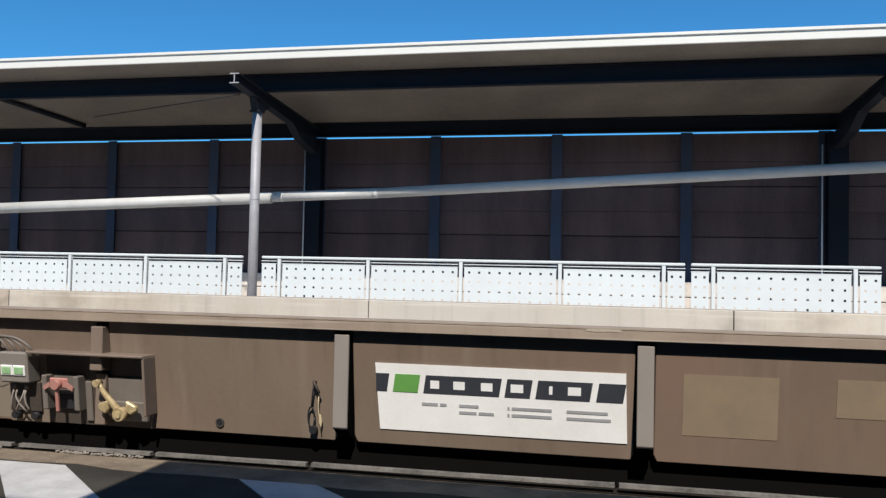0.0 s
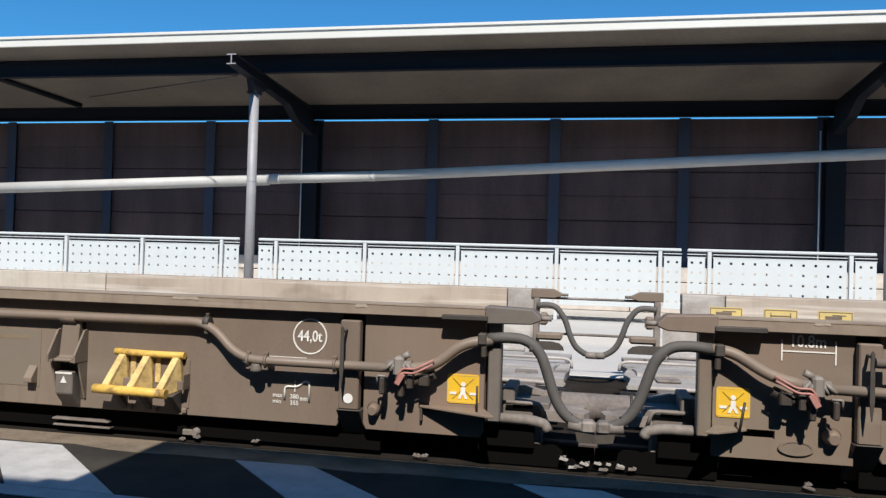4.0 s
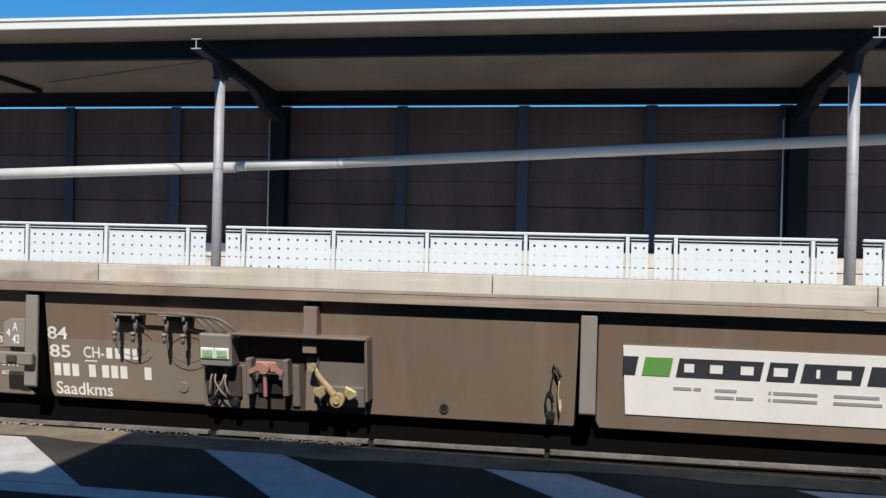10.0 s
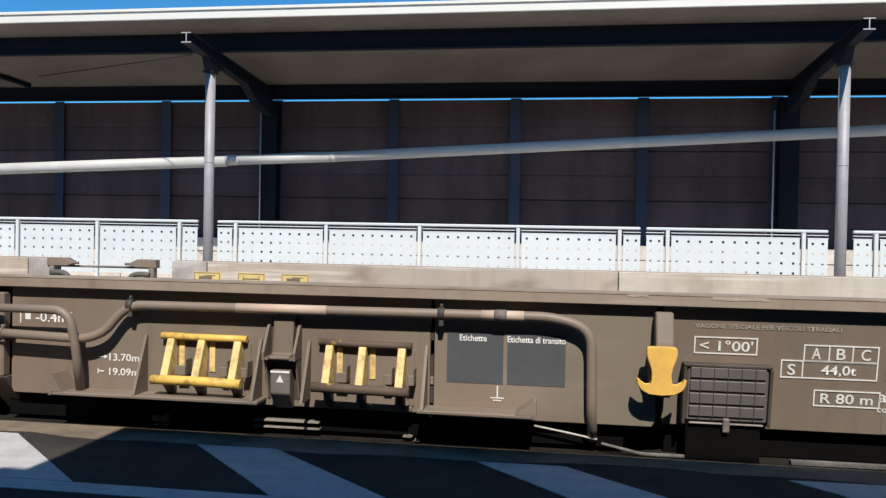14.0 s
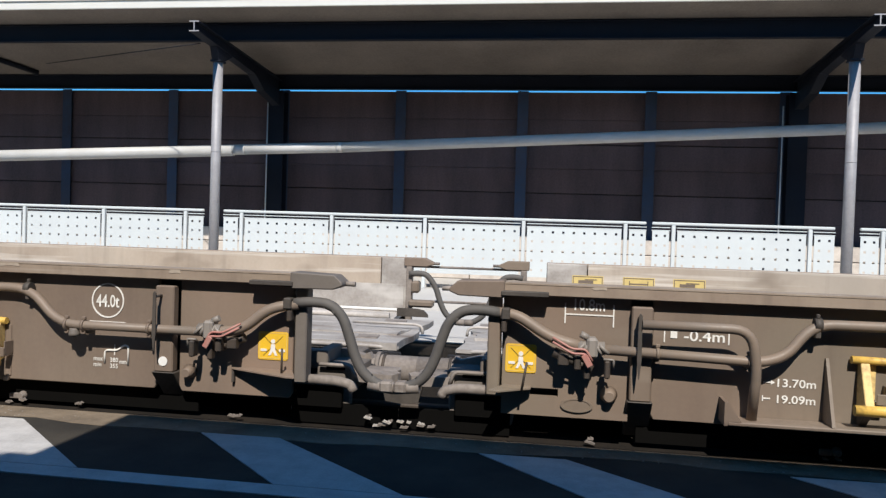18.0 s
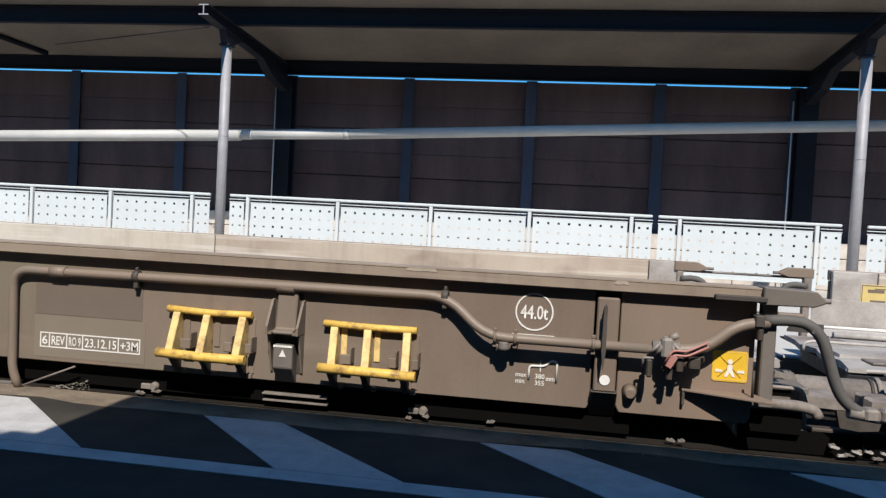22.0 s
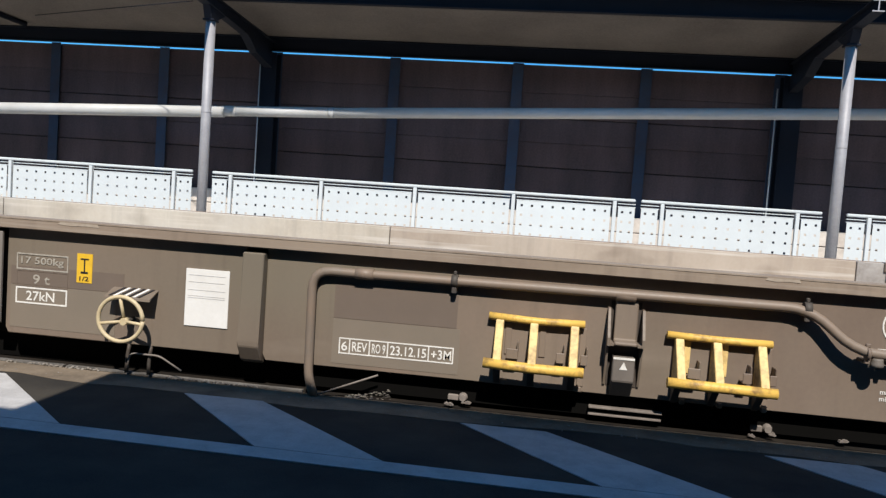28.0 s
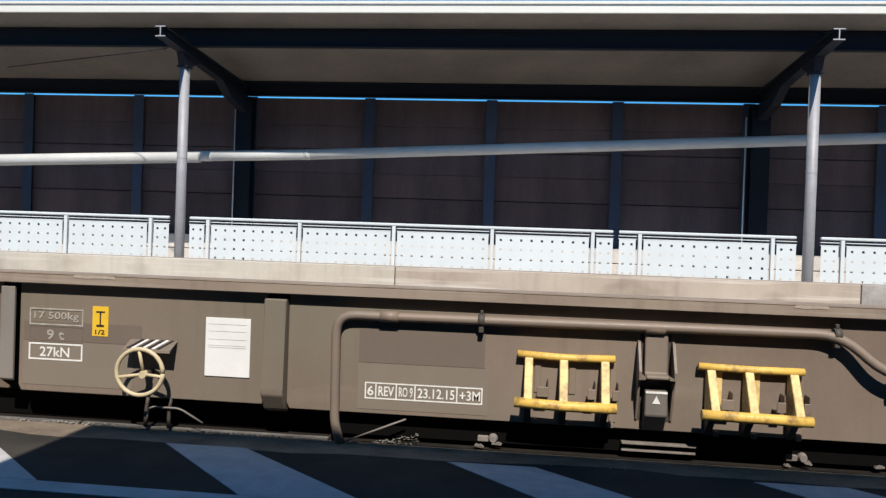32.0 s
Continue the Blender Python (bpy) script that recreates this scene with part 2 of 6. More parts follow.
DULL = mat("dull_steel_paint", (0.172, 0.150, 0.130), 0.6, other=(0.09, 0.078, 0.068), amount=0.8, scale=5, bump=0.06, grain=0.15, clean=-0.08)
BOX_GREY = mat("box_grey_paint", (0.138, 0.126, 0.115), 0.5, other=(0.08, 0.075, 0.07), amount=0.7, scale=6, bump=0.05, grain=0.13, clean=-0.09)
RIB_GREY = mat("rib_grey_paint", (0.25, 0.225, 0.20), 0.5, other=(0.16, 0.14, 0.12), amount=0.7, scale=4, bump=0.05, streak=0.4, random_part=0.07, grain=0.13, clean=-0.09)
NAVY = mat("canopy_steel_paint", (0.009, 0.012, 0.020), 0.6, spec=0.22, other=(0.006, 0.008, 0.013), amount=0.7, scale=3, bump=0.05)
GALV = mat("galvanised_steel", (0.36, 0.355, 0.365), 0.55, 0.15, other=(0.26, 0.255, 0.265), amount=0.8, scale=7, fine=40, bump=0.05)
ROOF = mat("roof_sheet", (0.190, 0.163, 0.138), 0.65, other=(0.085, 0.072, 0.062), amount=0.8, scale=0.7, fine=25, bump=0.05)
FASCIA = mat("fascia_sheet", (0.70, 0.69, 0.63), 0.5, other=(0.6, 0.57, 0.5), amount=0.5, scale=1.5, bump=0.03)
RAIL_WHITE = mat("railing_white", (0.575, 0.615, 0.615), 0.5, other=(0.48, 0.50, 0.51), amount=0.5, scale=2.5, bump=0.03, random_part=0.03)
DOWNPIPE = mat("pipe_white", (0.57, 0.57, 0.555), 0.45, other=(0.40, 0.385, 0.35), amount=0.6, scale=2, bump=0.03)
BARRIER = mat("barrier_panel", (0.142, 0.099, 0.100), 0.85, other=(0.052, 0.041, 0.045), amount=1.0, scale=1.6, fine=30, bump=0.4, streak=0.25, random_part=0.10)
BARRIER_POST = mat("barrier_post_blue", (0.022, 0.072, 0.142), 0.75, other=(0.060, 0.053, 0.062), amount=1.0, scale=0.8, fine=9, bump=0.05, random_part=0.3, clean=-0.20, spec=0.2)
# near-black: the shade under and behind wagon parts, put into the colour
SHADE_BLACK = mat("shade_black", (0.006, 0.0058, 0.0055), 0.95, amount=0.3, bump=0.0, spec=0.02)
TRACKBED = mat("black_trackbed", (0.016, 0.015, 0.014), 0.85, other=(0.035, 0.028, 0.022), amount=0.9, scale=5, fine=90, bump=0.8, spec=0.05)
PLINTH = mat("plinth_stone", (0.62, 0.57, 0.51), 0.85, other=(0.34, 0.29, 0.25), amount=0.8, scale=4, bump=0.3, random_part=0.06)
RENDER = mat("wall_render", (0.22, 0.21, 0.20), 0.9, other=(0.16, 0.15, 0.14), amount=0.7, scale=1, bump=0.2)
GLASS_GREEN = mat("indicator_green", (0.22, 0.42, 0.20), 0.3, other=(0.45, 0.60, 0.35), amount=0.6, scale=30, bump=0.0)


# ---- mesh helpers ----
def finish(bm, name, bevel=0.0, smooth=False):
    if bevel:
        bmesh.ops.bevel(bm, geom=bm.edges[:], offset=bevel, segments=1, affect="EDGES", clamp_overlap=True)
    bmesh.ops.recalc_face_normals(bm, faces=bm.faces[:])
    me = bpy.data.meshes.new(name)
    bm.to_mesh(me)
    bm.free()
    if smooth:
        for p in me.polygons:
            p.use_smooth = True
    return me


def box(bm, x0, x1, y0, y1, z0, z1):
    m = Matrix.Translation(((x0 + x1) / 2, (y0 + y1) / 2, (z0 + z1) / 2)) @ Matrix.Diagonal((abs(x1 - x0), abs(y1 - y0), abs(z1 - z0), 1))
    return bmesh.ops.create_cube(bm, size=1, matrix=m)["verts"]


def boxes(name, rows, bevel=0.004):
    bm = bmesh.new()
    for r in rows:
        box(bm, *r)
    return finish(bm, name, bevel)


def prism(name, outline, y0, y1, bevel=0.0, axis="y"):
    """A plate of the outline (pairs, x and z; for axis x: y and z; for axis z: x and y) between two depths."""
    bm = bmesh.new()
    put = {"y": lambda a, b, d: (a, d, b), "x": lambda a, b, d: (d, a, b), "z": lambda a, b, d: (a, b, d)}[axis]
    v0 = [bm.verts.new(put(a, b, y0)) for a, b in outline]
    v1 = [bm.verts.new(put(a, b, y1)) for a, b in outline]
    n = len(outline)
    bm.faces.new(v0)
    bm.faces.new(v1[::-1])
    for i in range(n):
        bm.faces.new((v0[i], v1[i], v1[(i + 1) % n], v0[(i + 1) % n]))
    return finish(bm, name, bevel)


def rounded(points, radius, steps=5):
    """The polyline with its corners rounded."""
    pts = [Vector(p) for p in points]
    out = [pts[0]]
    for a, b, c in zip(pts, pts[1:], pts[2:]):
        r = min(radius, (a - b).length * 0.49, (c - b).length * 0.49)
        p, q = b + (a - b).normalized() * r, b + (c - b).normalized() * r
        for i in range(steps + 1):
            f = i / steps
            out.append(p * (1 - f) ** 2 + b * (2 * f * (1 - f)) + q * f * f)
    return out + [pts[-1]]


def tube(name, points, r, seg=10, radius=0.08):
    """A round bar along the polyline; r is its radius, or one for each end."""
    pts = rounded(points, radius) if len(points) > 2 and radius else [Vector(p) for p in points]
    r0, r1 = r if isinstance(r, tuple) else (r, r)
    bm = bmesh.new()
    rings, up = [], None
    for i, p in enumerate(pts):
        t = (pts[min(i + 1, len(pts) - 1)] - pts[max(i - 1, 0)]).normalized()
        if up is None:
            up = t.orthogonal().normalized()
        up = (up - t * up.dot(t)).normalized()
        side = t.cross(up)
        rr = r0 + (r1 - r0) * i / (len(pts) - 1)
        rings.append([bm.verts.new(p + (up * math.cos(a) + side * math.sin(a)) * rr) for a in [2 * math.pi * k / seg for k in range(seg)]])
    for a, b in zip(rings, rings[1:]):
        for k in range(seg):
            bm.faces.new((a[k], a[(k + 1) % seg], b[(k + 1) % seg], b[k]))
    bm.faces.new(rings[0][::-1])
    bm.faces.new(rings[-1])
    me = finish(bm, name)
    for p in me.polygons:
        p.use_smooth = len(p.vertices) == 4
    return me


def disc(name, x, z, r, y0, y1, seg=24, hole=0.0):
    """A disc or ring that faces the track's near side."""
    bm = bmesh.new()
    ang = [2 * math.pi * k / seg for k in range(seg)]
    o0 = [bm.verts.new((x + r * math.cos(a), y0, z + r * math.sin(a))) for a in ang]
    o1 = [bm.verts.new((x + r * math.cos(a), y1, z + r * math.sin(a))) for a in ang]
    if hole:
        i0 = [bm.verts.new((x + hole * math.cos(a), y0, z + hole * math.sin(a))) for a in ang]
        i1 = [bm.verts.new((x + hole * math.cos(a), y1, z + hole * math.sin(a))) for a in ang]
    else:
        bm.faces.new(o0)
        bm.faces.new(o1[::-1])
    for k in range(seg):
        j = (k + 1) % seg
        bm.faces.new((o0[k], o1[k], o1[j], o0[j]))
        if hole:
            bm.faces.new((i0[k], i0[j], i1[j], i1[k]))
            bm.faces.new((o0[k], o0[j], i0[j], i0[k]))
            bm.faces.new((o1[k], i1[k], i1[j], o1[j]))
    return finish(bm, name)


def part(name, me, material, parent, label="", m=None):
    """Links a mesh as one object under a thing or part."""
    if not me.materials:
        me.materials.append(material)
    ob = new(name, me)
    ob.parent = parent
    if m is not None:
        ob.matrix_basis = m
    if label:
        tagged(ob, label)
    return ob


def thing(name, label, category, at=(0, 0, 0), group="", kind=""):
    ob = new(name)
    ob.empty_display_size = 0.2
    ob.location = at
    return tagged(ob, label, category, group, kind)


def solid(name, me, material, label, category, kind="structure", group=""):
    me.materials.append(material)
    return tagged(new(name, me), label, category, group, kind)


def words(text, x0, x1, z0, z1, y=-0.0035):
    """The text as a thin mesh that fills the box on the flank."""
    cu = bpy.data.curves.new("lettering", "FONT")
    cu.body = text
    cu.extrude = 0.0
    cu.offset = 0.014
    cu.resolution_u = 3
    ob = new("lettering", cu)
    bpy.context.view_layer.update()
    me = bpy.data.meshes.new_from_object(ob)
    bpy.data.objects.remove(ob)
    co = np.empty(len(me.vertices) * 3)
    me.vertices.foreach_get("co", co)
    co = co.reshape(-1, 3)
    lo, hi = co.min(0), co.max(0)
    outp = np.stack([x0 + (co[:, 0] - lo[0]) / (hi[0] - lo[0]) * (x1 - x0), np.full(len(co), y),
                     z0 + (co[:, 1] - lo[1]) / (hi[1] - lo[1]) * (z1 - z0)], 1)
    me.vertices.foreach_set("co", outp.ravel())
    me.materials.clear()
    me.update()
    return me


def frame_box(name, x0, x1, z0, z1, w=0.008, y=-0.0035, cuts=()):
    """A painted outline, with upright dividers at the cuts."""
    rows = [(x0, x1, y, -0.0005, z1 - w, z1), (x0, x1, y, -0.0005, z0, z0 + w),
            (x0, x0 + w, y, -0.0005, z0 + w, z1 - w), (x1 - w, x1, y, -0.0005, z0 + w, z1 - w)]
    rows += [(c - w / 2, c + w / 2, y, -0.0005, z0 + w, z1 - w) for c in cuts]
    return boxes(name, rows, 0)

# ---- the place: ground, track, canopy ----
ground = solid("ground", boxes("ground", [(-1500, 1500, -1500, 1500, -0.4, 0)], 0), ASPHALT, "dark worn asphalt of the loading yard beside the track", "ground")

bm = bmesh.new()
box(bm, -60, 60, 2.715, 2.825, 0.0, 0.004)
line = solid("marking_line", finish(bm, "marking_line"), MARKING, "white painted line on the asphalt along the track", "road marking")
for k in range(-9, 12):
    x = -1.665 + 1.335 * k
    me = prism("marking_stripe", [(x, 3.452), (x + 0.39, 3.458), (x + 1.11, 2.829), (x + 0.60, 2.829)], 0.0, 0.004, axis="z")
    solid("marking_stripe", me, MARKING, "slanting white hatch stripe painted on the asphalt", "road marking", group="hatch stripes")

rng = random.Random(8)
edge = [(-60 + 0.22 * i, 3.47 + 0.035 * math.sin(i * 0.37) + rng.uniform(-0.03, 0.03)) for i in range(546)]
solid("verge", prism("verge", edge + [(60, 3.683), (-60, 3.683)], -0.02, 0.003, axis="z"), VERGE, "dusty tan verge of fine grit along the track", "verge")
solid("trackbed", boxes("trackbed", [(-60, 60, 3.684, 6.748, -0.1, 0.0035)], 0), TRACKBED, "near-black bed between and beside the rails", "trackbed")
track = thing("track", "railway track sunk in the dark yard surface", "track", kind="structure")
for y in (4.21, 5.70):
    part("rail", boxes("rail", [(-60, 60, y, y + 0.07, -0.1, 0.03)], 0.008), DARK_STEEL, track, "dark steel rail with a worn head")
rng = random.Random(4)
bm = bmesh.new()
for i in range(700):
    x, y, r = rng.uniform(-6, 5), rng.choice((rng.uniform(3.50, 3.67), rng.uniform(3.9, 4.5))), rng.uniform(0.002, 0.006)
    m = Matrix.Translation((x, y, r * 0.4)) @ Euler((rng.uniform(0, 3), rng.uniform(0, 3), 0)).to_matrix().to_4x4() @ Matrix.Diagonal((r, r * rng.uniform(0.6, 1), r * rng.uniform(0.5, 0.9), 1))
    bmesh.ops.create_icosphere(bm, subdivisions=1, radius=1, matrix=m)
solid("gravel", finish(bm, "gravel"), GRAVEL, "fine loose grey-brown grit along the track", "gravel", kind="stuff")

# the walkway behind the track
solid("pavement", boxes("pavement", [(-60, 60, 6.75, 9.3, 0, 0.03), (-60, 60, 9.3, 14.7, 0, 0.13)], 0.01), CONCRETE, "sunlit pale concrete walkway with a low kerb", "pavement")

RY = 11.6
X1, X2 = -0.4714 * RY, 0.3449 * RY          # the two canopy posts in view
BAY = X2 - X1


def hole_panel(w, h):
    """A sheet with rows of round-looking square holes."""
    nx, nz = max(1, round(w / 0.160)), round(h / 0.155)
    px, pz, a = w / nx, h / nz, 0.0165
    xs, zs = [], []
    for i in range(nx):
        xs += [i * px, i * px + px / 2 - a, i * px + px / 2 + a]
    for k in range(nz):
        zs += [k * pz, k * pz + pz / 2 - a, k * pz + pz / 2 + a]
    xs, zs = xs + [w], zs + [h]
    bm = bmesh.new()
    grid = [[[bm.verts.new((x, y, z)) for z in zs] for x in xs] for y in (0, 0.006)]
    for i in range(len(xs) - 1):
        for k in range(len(zs) - 1):
            if i % 3 == 1 and k % 3 == 1:
                g0, g1 = grid
                q = [(i, k), (i + 1, k), (i + 1, k + 1), (i, k + 1)]
                for (a0, b0), (a1, b1) in zip(q, q[1:] + q[:1]):
                    bm.faces.new((g0[a0][b0], g0[a1][b1], g1[a1][b1], g1[a0][b0]))
            else:
                for g in grid:
                    bm.faces.new((g[i][k], g[i + 1][k], g[i + 1][k + 1], g[i][k + 1]))
    return finish(bm, "perforated_panel")


PANELS = {}


def railing(x0, x1, posts):
    """A stretch of railing from x0 to x1 with its posts."""
    r = thing("railing", "white steel railing with perforated panels on the concrete walkway", "railing", ((x0 + x1) / 2, RY, 0.13), "railings along the walkway")
    c = (x0 + x1) / 2
    part("handrail", boxes("handrail", [(x0 - c, x1 - c, -0.025, 0.035, 1.070, 1.113)], 0.012), RAIL_WHITE, r)
    for p in posts:
        part("post", boxes("post", [(p - c - 0.027, p - c + 0.027, -0.03, 0.03, 0, 1.070)], 0.006), RAIL_WHITE, r)
    edges = [x0] + list(posts) + [x1]
    for a, b in zip(edges, edges[1:]):
        # sheets stand off the posts, and run out to the free ends
        a, b = a + (0.004 if a == x0 else 0.055), b - (0.004 if b == x1 else 0.055)
        w = round(b - a, 2)
        if w < 0.1:
            continue
        if w not in PANELS:
            PANELS[w] = hole_panel(w, 0.715)
        part("perforated_panel", PANELS[w], RAIL_WHITE, r, "white perforated sheet", pose(a - c, -0.012, 0.27))
        for z0, z1 in ((1.028, 1.040), (0.985, 0.997), (0.235, 0.268)):
            part("panel_frame", boxes("panel_frame", [(a - c - 0.010, b - c + 0.010, -0.015, 0.015, z0, z1)], 0.002), RAIL_WHITE, r)
    return r


railing(-0.4576 * RY, 0.1066 * RY, [u * RY for u in (-0.4315, -0.304, -0.1768, -0.0475, 0.081)])
railing(0.1138 * RY, 0.3303 * RY, [u * RY for u in (0.140, 0.302)])
railing(-1.272 * RY, -0.4864 * RY, [(-0.513 - 0.1227 * k) * RY for k in range(6, -1, -1)])
railing(-1.84 * RY, -1.302 * RY, [(-1.33 - 0.1227 * k) * RY for k in range(4, -1, -1)])
railing(0.3592 * RY, 0.92 * RY, [(0.385 + 0.1275 * k) * RY for k in range(5)])

# canopy: galvanised posts, dark steel frames, purlins and a sheet roof


def steel_portal(x, conduit):
    f = thing("steel_portal", "dark blue-black steel portal with a raking rafter and rear column", "steel portal", (x, 0, 0), "steel portals")
    bm = bmesh.new()
    # rafter: an I-section, its far end deeper
    y0, y1, t0, t1, b0, b1 = 10.77, 14.30, 4.005, 3.82, 3.85, 3.55
    for (ya, yb, za0, za1, zb0, zb1, w) in ((y0, y1, t0 - 0.014, t0, t1 - 0.016, t1, 0.075), (y0, y1, b0, b0 + 0.014, b1, b1 + 0.016, 0.075),
                                            (y0, y1, b0 + 0.014, t0 - 0.014, b1 + 0.016, t1 - 0.016, 0.007)):
        v = [bm.verts.new(p) for p in ((-w, ya, za0), (w, ya, za0), (w, ya, za1), (-w, ya, za1), (-w, yb, zb0), (w, yb, zb0), (w, yb, zb1), (-w, yb, zb1))]
        for q in ((0, 1, 2, 3), (4, 7, 6, 5), (0, 4, 5, 1), (1, 5, 6, 2), (2, 6, 7, 3), (3, 7, 4, 0)):
            bm.faces.new([v[i] for i in q])
    part("rafter", finish(bm, "rafter"), NAVY, f, "raking dark steel I-beam")
    part("end_face", boxes("end_face", [(-0.077, 0.077, 10.764, 10.769, 3.99, 4.006), (-0.077, 0.077, 10.764, 10.769, 3.849, 3.865), (-0.008, 0.008, 10.764, 10.769, 3.865, 3.99)], 0), GALV, f,
         "pale galvanised cut end of the rafter")
    part("column", boxes("column", [(-0.16, 0.16, 14.12, 14.14, 0.13, 3.6), (-0.16, 0.16, 14.36, 14.38, 0.13, 3.6), (-0.012, 0.012, 14.14, 14.36, 0.13, 3.6)], 0.003), NAVY, f, "dark steel rear column")
    part("haunch", prism("haunch", [(12.9, 3.675), (14.12, 3.57), (14.12, 3.31), (13.35, 3.445)], -0.075, 0.075, axis="x"), NAVY, f)
    part("post_bracket", prism("post_bracket", [(11.42, 3.79), (12.0, 3.74), (11.70, 3.602), (11.50, 3.602)], -0.06, 0.06, axis="x"), NAVY, f, "dark bracket plate over the post")
    part("conduit", tube("conduit", [(conduit, 14.09, 0.13), (conduit, 14.09, 3.36)], 0.013, 8), RAIL_WHITE, f, "thin pale conduit beside the column")
    return f


steel_portal(X1, -0.145)
fr = steel_portal(X2, -0.270)
for k in (-2, -1, 2):
    copy_thing(fr, Matrix.Translation((X1 + BAY * k, 0, 0)))


def canopy_post(x):
    p = thing("canopy_post", "grey galvanised round steel canopy post under the rafter", "post", (x, RY, 0.13), "canopy posts")
    part("shaft", tube("shaft", [(0, 0, 0), (0, 0, 3.44)], 0.077, 24), GALV, p)
    part("cap_plate", boxes("cap_plate", [(-0.09, 0.09, -0.10, 0.10, 3.44, 3.47)], 0.004), NAVY, p, "dark cap plate under the rafter")
    part("collar", tube("collar", [(0, 0, 2.02), (0, 0, 2.035)], 0.0795, 20), GALV, p)
    part("base_plate", boxes("base_plate", [(-0.16, 0.16, -0.16, 0.16, 0, 0.02)], 0.004), GALV, p)
    return p


po = canopy_post(X1)
for k in (-2, -1, 1, 2):
    copy_thing(po, Matrix.Translation((X1 + BAY * k, RY, 0.13)))

XA, XB = -34.0, 26.0


def roof_z(y):
    return 3.92 + 0.146 * (14.25 - y)


roof = thing("canopy_roof", "sheet canopy roof with a white sunlit fascia over the walkway", "canopy roof", kind="structure")
part("soffit", prism("soffit", [(11.30, roof_z(11.30)), (14.55, roof_z(14.55)), (14.55, roof_z(14.55) + 0.05), (11.30, roof_z(11.30) + 0.05)], XA, XB, axis="x"), ROOF, roof, "grey-brown sheet underside")
part("fascia", boxes("fascia", [(XA, XB, 11.26, 11.295, roof_z(11.3) - 0.005, roof_z(11.3) + 0.155)], 0.006), FASCIA, roof, "white folded metal fascia")
part("drip_edge", boxes("drip_edge", [(XA, XB, 11.235, 11.26, roof_z(11.3) + 0.12, roof_z(11.3) + 0.165)], 0.004), FASCIA, roof)
for i in range(10):
    y = 11.45 + i * 0.32
    part("seam", prism("seam", [(y, roof_z(y) + 0.05), (y + 0.03, roof_z(y) + 0.05), (y + 0.03, roof_z(y) + 0.07), (y, roof_z(y) + 0.07)], XA, XB, axis="x"), ROOF, roof)
for yc, z0, z1 in ((11.89, 3.98, 4.26), (14.27, 3.65, 3.915)):
    a, b, f = 0.06, 0.008, 0.015
    ring = [(-a, z0), (a, z0), (a, z0 + f), (b, z0 + f), (b, z1 - f), (a, z1 - f), (a, z1), (-a, z1), (-a, z1 - f), (-b, z1 - f), (-b, z0 + f), (-a, z0 + f)]
    solid("purlin", prism("purlin", [(yc + y, z) for y, z in ring], XA, XB, axis="x"), NAVY, "dark blue-black steel purlin under the canopy roof", "purlin", group="canopy purlins")


def brace(name, a, b, r):
    return solid(name, tube(name, [a, b], r, 8), NAVY, "dark diagonal brace under the canopy roof", "brace", kind="", group="roof braces")


for k in (-1, 0):
    o = BAY * k
    brace("brace_rod", (X1 + o, 10.97, 3.72), (X1 + o - 4.41, 13.54, 3.985), 0.008)
    brace("brace_strut", (X1 + o - 5.98, 11.4, 4.27), (X1 + o - 4.93, 14.0, 3.905), 0.05)

# sloping white pipe that hangs under the canopy
PY = 13.07
KINK = -3.92


def pipe_z(x):
    u = x / PY
    return EYE + PY * (0.1232 + 0.0503 * u if x > KINK else 0.1186 + 0.0349 * u)


dp = thing("drain_pipe", "white sloping drain pipe hung behind the canopy posts", "pipe", kind="structure")
for xa, xb in ((-22, -12.1), (-12.1, -5.83), (-5.60, KINK), (KINK, 4.4), (4.4, 14)):
    old = xb < -5.7        # the older stretch is thicker and sags a little
    part("pipe", tube("pipe", [(xa, PY, pipe_z(xa) - 0.03 * old), (xb, PY, pipe_z(xb) - 0.012 * old)], 0.103 if old else 0.090, 20), DOWNPIPE, dp)
for xa in (-12.1, -5.83, KINK, 4.4):
    xb = xa + (0.23 if xa == -5.83 else 0.10)
    part("pipe_clamp", tube("pipe_clamp", [(xa, PY, pipe_z(xa)), (xb, PY, pipe_z(xb))], 0.093 if xa == -5.83 else 0.092, 20), DOWNPIPE, dp, "white pipe sleeve")

once_p = boxes("plinth_stone", [(0.006, 2.304, 0, 0.10, 0.005, 0.272)], 0.012)

# noise barrier behind the walkway: precast boards between blue posts
WALL_Y = 14.50
wall = thing("wall_north", "dark brown-grey noise barrier of precast boards between blue posts", "wall", kind="structure")
PITCH_W = 0.1605 * 14.42
xs = [(-0.2141 + 0.1605 * k) * 14.42 for k in range(-13, 12)]
LEVELS = (0.13, 0.415, 0.87, 1.325, 1.78, 2.235, 2.69, 3.145, 3.655)
WIDE = (0.87, 1.78, 2.69)      # joints that have opened
meshes = [boxes("barrier_board", [(0.06, PITCH_W - 0.06, 0, 0.12, a + (0.008 if a in WIDE else 0.002), b - (0.008 if b in WIDE else 0.002))], 0.006) for a, b in zip(LEVELS, LEVELS[1:])]
for x in xs:
    for me in meshes:
        part("barrier_board", me, BARRIER, wall, "", Matrix.Translation((x, WALL_Y, 0)))
pm = boxes("barrier_post", [(-0.10, 0.10, -0.09, -0.075, 0.13, 3.66), (-0.009, 0.009, -0.075, 0.14, 0.13, 3.66), (-0.10, 0.10, 0.14, 0.155, 0.13, 3.66)], 0.002)
for x in xs:
    part("barrier_post", pm, BARRIER_POST, wall, "blue steel barrier post", Matrix.Translation((x, WALL_Y, 0)))
